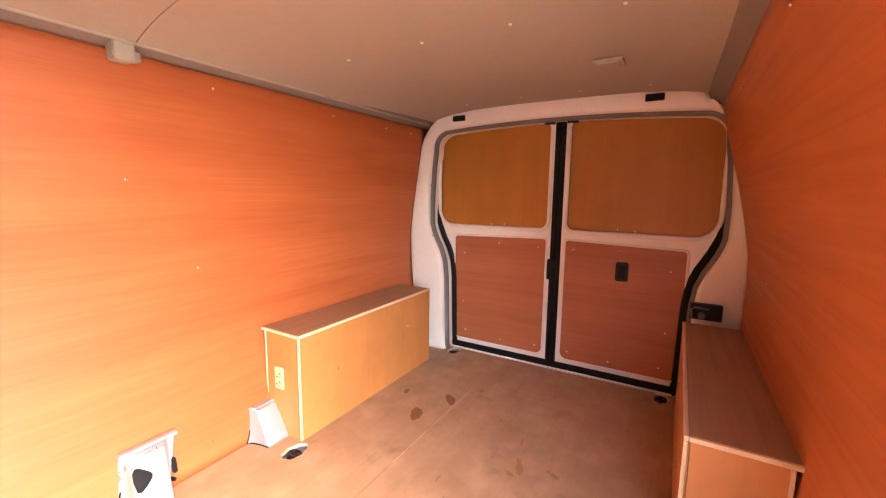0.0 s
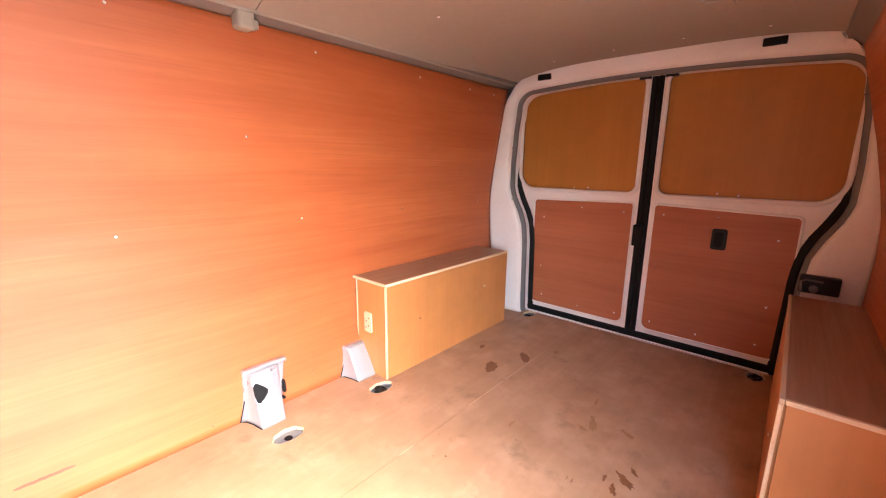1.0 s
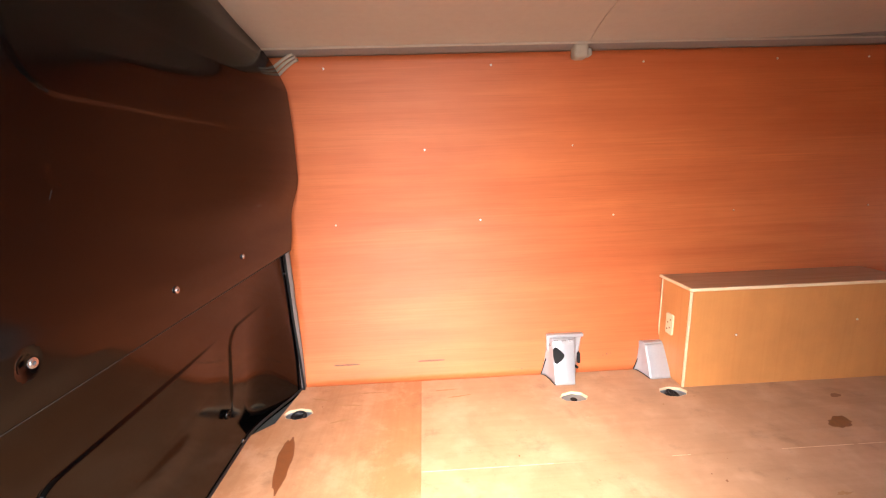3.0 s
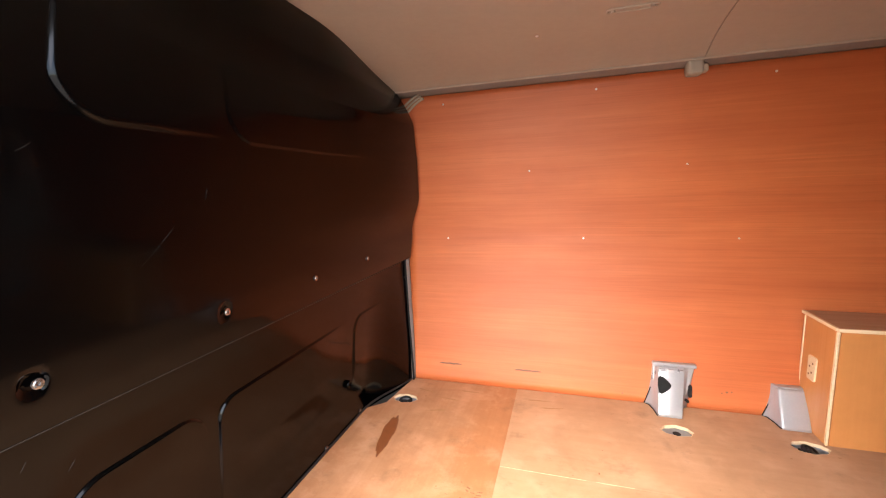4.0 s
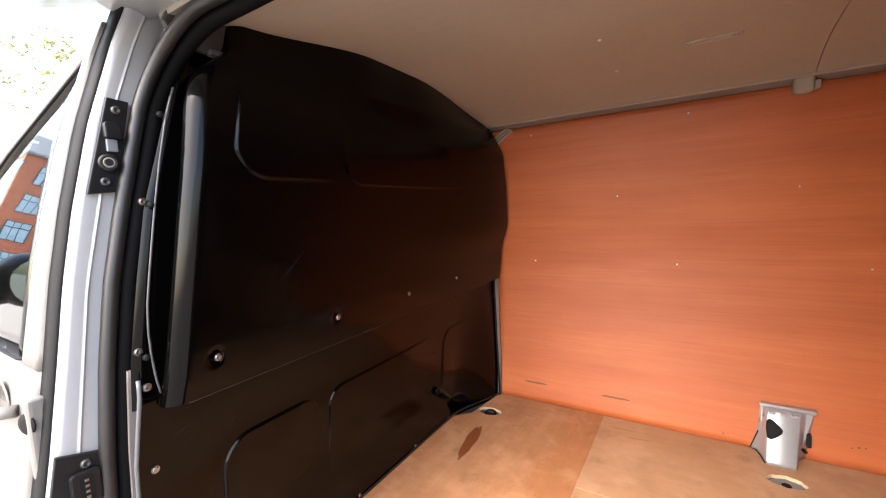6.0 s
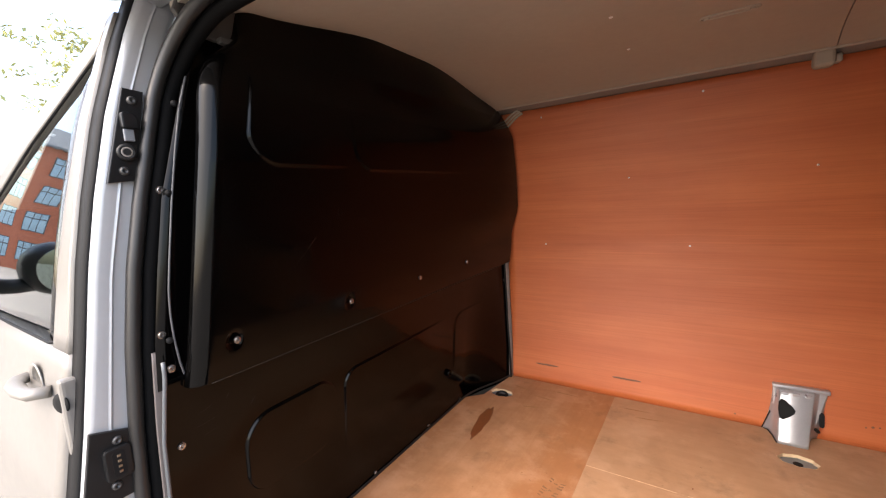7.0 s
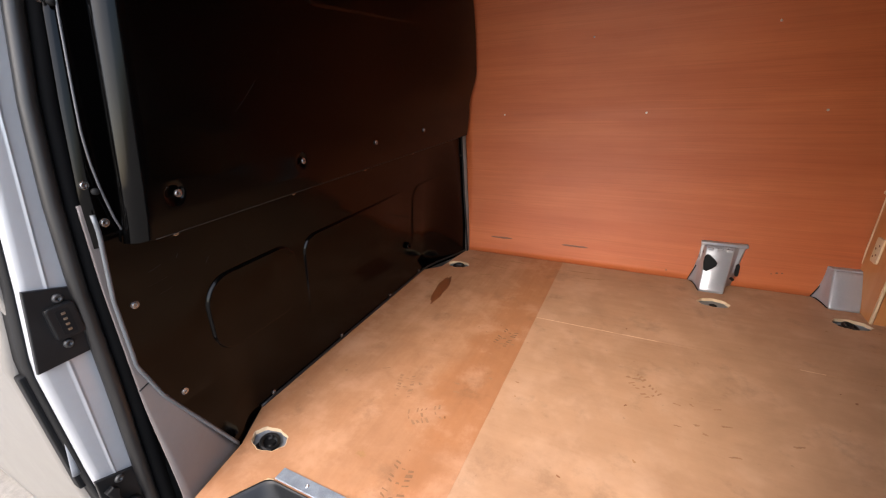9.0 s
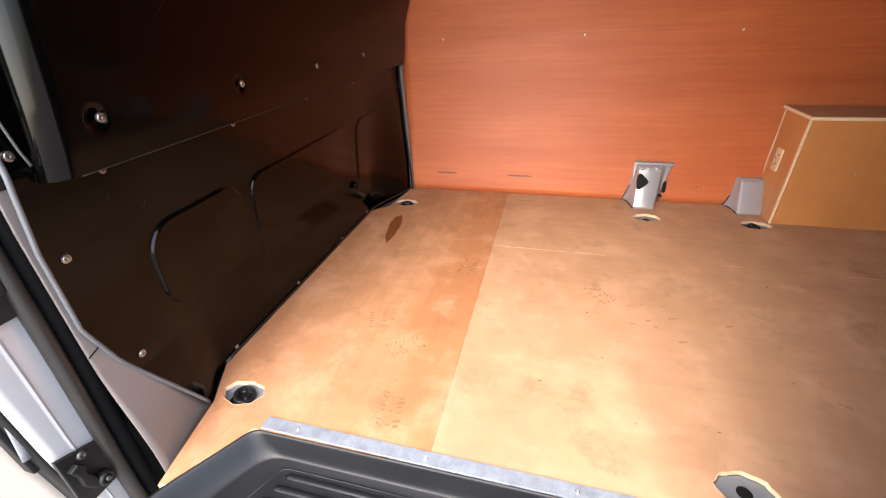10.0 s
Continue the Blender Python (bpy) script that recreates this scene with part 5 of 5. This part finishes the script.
part("carrier", box(-0.14, -0.12, -0.02, -0.002, 0.335, 0.362, 0.003), M_CUPDARK, trk)
# Black block put in for the darkness of the gap behind the track.
part("gap_dark_fill", box(-0.165, -0.139, -0.035, 0.01, 0.12, 0.4, 0.004), M_RUBBER, trk)
sl = thing("sill_panel", "pale silver sill below the front door", "sill", (-0.7, 0.0, -0.3))
sheet("sill_skin", lambda x, z: (x, 0.0 + 0.5 * max(0, -0.32 - z) - 0.012 * math.exp(-((z + 0.3) / 0.03) ** 2), z), steps(-1.3, -0.145, 10), steps(-0.36, -0.284, 6), M_DARKSILVER, sl)

# front wheel beside the sill
whl = thing("front_wheel", "black front tyre on a silver rim", "wheel", (-1.62, 0.12, -0.23))
ty = lathe([(0.2, 0.0), (0.26, -0.012), (0.31, -0.01), (0.33, 0.02), (0.33, 0.19), (0.31, 0.22), (0.2, 0.21)], (-1.62, 0.01, -0.23), (0, 1, 0), 40)
part("tyre", ty, M_RUBBER, whl, smooth=True)
part("rim", lathe([(0.2, 0.012), (0.19, 0.02), (0.08, 0.05), (0.06, 0.03), (0.02, 0.028)], (-1.62, 0.01, -0.23), (0, 1, 0), 28), M_DARKSILVER, whl, smooth=True)

mr = thing("door_mirror", "black door mirror beside the front window", "mirror", (-1.05, -0.06, 0.83))
part("housing", lathe([(0.03, -0.1), (0.085, -0.09), (0.1, -0.03), (0.098, 0.03), (0.07, 0.06), (0.02, 0.07)], (-1.08, -0.14, 0.85), (-1, 0.1, 0), 20), M_PLAST, mr, smooth=True)
part("foot", tube([(-1.07, 0.03, 0.76), (-1.07, -0.05, 0.77), (-1.08, -0.12, 0.79)], 0.025, 10), M_PLAST, mr, smooth=True)
M_MIRROR, mnt, mb = nodes_of("mirror_glass")
mb.inputs["Base Color"].default_value, mb.inputs["Metallic"].default_value, mb.inputs["Roughness"].default_value = (0.3, 0.36, 0.33, 1), 1.0, 0.02
part("mirror_glass", lathe([(0.086, 0.0), (0.085, 0.002)], (-0.977, -0.15, 0.85), (1, -0.1, 0), 24), M_MIRROR, mr, "mirror glass")

# ---------- far things beyond the front of the van ----------
def brick_material():
    m, nt, b = nodes_of("red_brick")
    v = coords(nt)
    n = noise_of(nt, v, 3.0, 6, 0.7)
    c = ramp(nt, n, [(0.3, (0.3, 0.085, 0.045)), (0.7, (0.44, 0.15, 0.08))])
    nt.links.new(c, b.inputs["Base Color"])
    b.inputs["Roughness"].default_value = 0.85
    return m


M_BRICK = brick_material()
M_SLATE = plain("grey_slate_roof", (0.16, 0.18, 0.2), 0.6, 0.0, 0.15, 1.5)
# Opaque blue panes, the sky's reflection put into their colour.
M_PANE = plain("sky_tinted_window_glass", (0.28, 0.4, 0.48), 0.08, 0.0, 0.2, 0.7, spec=0.8)
M_WHITE = plain("white_window_frame", (0.75, 0.75, 0.73), 0.5, 0.0, 0.05, 3)
M_FRAME = plain("dark_window_frame", (0.05, 0.055, 0.06), 0.5, 0.0, 0.1, 3)
far = thing("apartment_building", "red brick apartment block with grey slate roof", "building", (-60, -8, -0.56))
part("wall", box(-72, -60, -24, 2, -0.56, 15), M_BRICK, far)
rf = bmesh.new()
loop = [(-59.6, 15), (-59.6, 15.3), (-63, 18.5), (-69, 18.5), (-72.4, 15.3), (-72.4, 15)]
a = [rf.verts.new((x, -24.4, z)) for x, z in loop]
b = [rf.verts.new((x, 2.4, z)) for x, z in loop]
rf.faces.new(a)
rf.faces.new(b[::-1])
for k in range(6):
    rf.faces.new((a[k], b[k], b[(k + 1) % 6], a[(k + 1) % 6]))
bmesh.ops.recalc_face_normals(rf, faces=rf.faces[:])
part("roof", rf, M_SLATE, far)
for i in range(4):
    for j in range(7):
        y, z = -22.6 + j * 3.5, 0.8 + i * 3.6
        w = part("window", box(-60.12, -59.98, y, y + 2.1, z, z + 2.4), M_FRAME, far)
        for k in range(3):
            for z0, z1 in ((0.1, 1.55), (1.67, 2.3)):
                part("pane", box(-60.0, -59.95, y + 0.1 + 0.66 * k, y + 0.68 + 0.66 * k, z + z0, z + z1), M_PANE, w)
for j in range(4):
    w = part("roof_window", box(-61.9, -61.2, -20 + 6 * j, -18.9 + 6 * j, 16.4, 17.2), M_WHITE, far)


def tree(cx, cy, h, seed, label):
    """A tapered trunk with limbs, and a crown of many small leaves with gaps."""
    rng = random.Random(seed)
    t = thing("tree", label, "tree", (cx, cy, -0.56))
    wood = bmesh.new()
    tube([(cx + 0.15 * math.sin(k), cy + 0.1 * math.cos(2 * k), -0.56 + h * 0.85 * k / 6) for k in range(7)], 0.2, 8, bm=wood)
    for v in wood.verts:
        s = 1.15 - 0.95 * (v.co.z + 0.56) / (h * 0.85)
        v.co.x, v.co.y = cx + (v.co.x - cx) * s, cy + (v.co.y - cy) * s
    tips = []
    for k in range(22):
        z = h * rng.uniform(0.3, 0.8)
        a, l = rng.uniform(0, 6.28), h * rng.uniform(0.25, 0.5)
        p = [(cx, cy, z), (cx + l * 0.5 * math.cos(a), cy + l * 0.5 * math.sin(a), z + l * 0.35), (cx + l * math.cos(a), cy + l * math.sin(a), z + l * 0.45)]
        tube(p, 0.009, 5, bm=wood)
        tips += [p[1], p[2], ((p[1][0] + p[2][0]) / 2, (p[1][1] + p[2][1]) / 2, (p[1][2] + p[2][2]) / 2)]
    part("trunk", wood, M_BARK, t, smooth=True)
    crown = bmesh.new()
    for q in tips:
        for k in range(34):
            c = Vector(q) + Vector([rng.gauss(0, d) for d in (0.34, 0.34, 0.2)])
            u, w = Vector([rng.uniform(-1, 1) for _ in range(3)]).normalized(), Vector([rng.uniform(-1, 1) for _ in range(3)]).normalized()
            l = rng.uniform(0.1, 0.2)
            crown.faces.new([crown.verts.new(c + d) for d in (-u * l, w * l * 0.45, u * l, -w * l * 0.45)])
    part("crown", crown, M_LEAF, t)


M_BARK = plain("grey_brown_bark", (0.12, 0.09, 0.06), 0.9, 0.0, 0.3, 8)
M_LEAF = plain("green_leaves", (0.32, 0.32, 0.1), 0.6, 0.0, 0.35, 3)
tree(-26, 9.0, 10.0, 5, "leafy green tree ahead of the van")
tree(-40, -16.0, 9.0, 6, "leafy green tree beyond the yard")
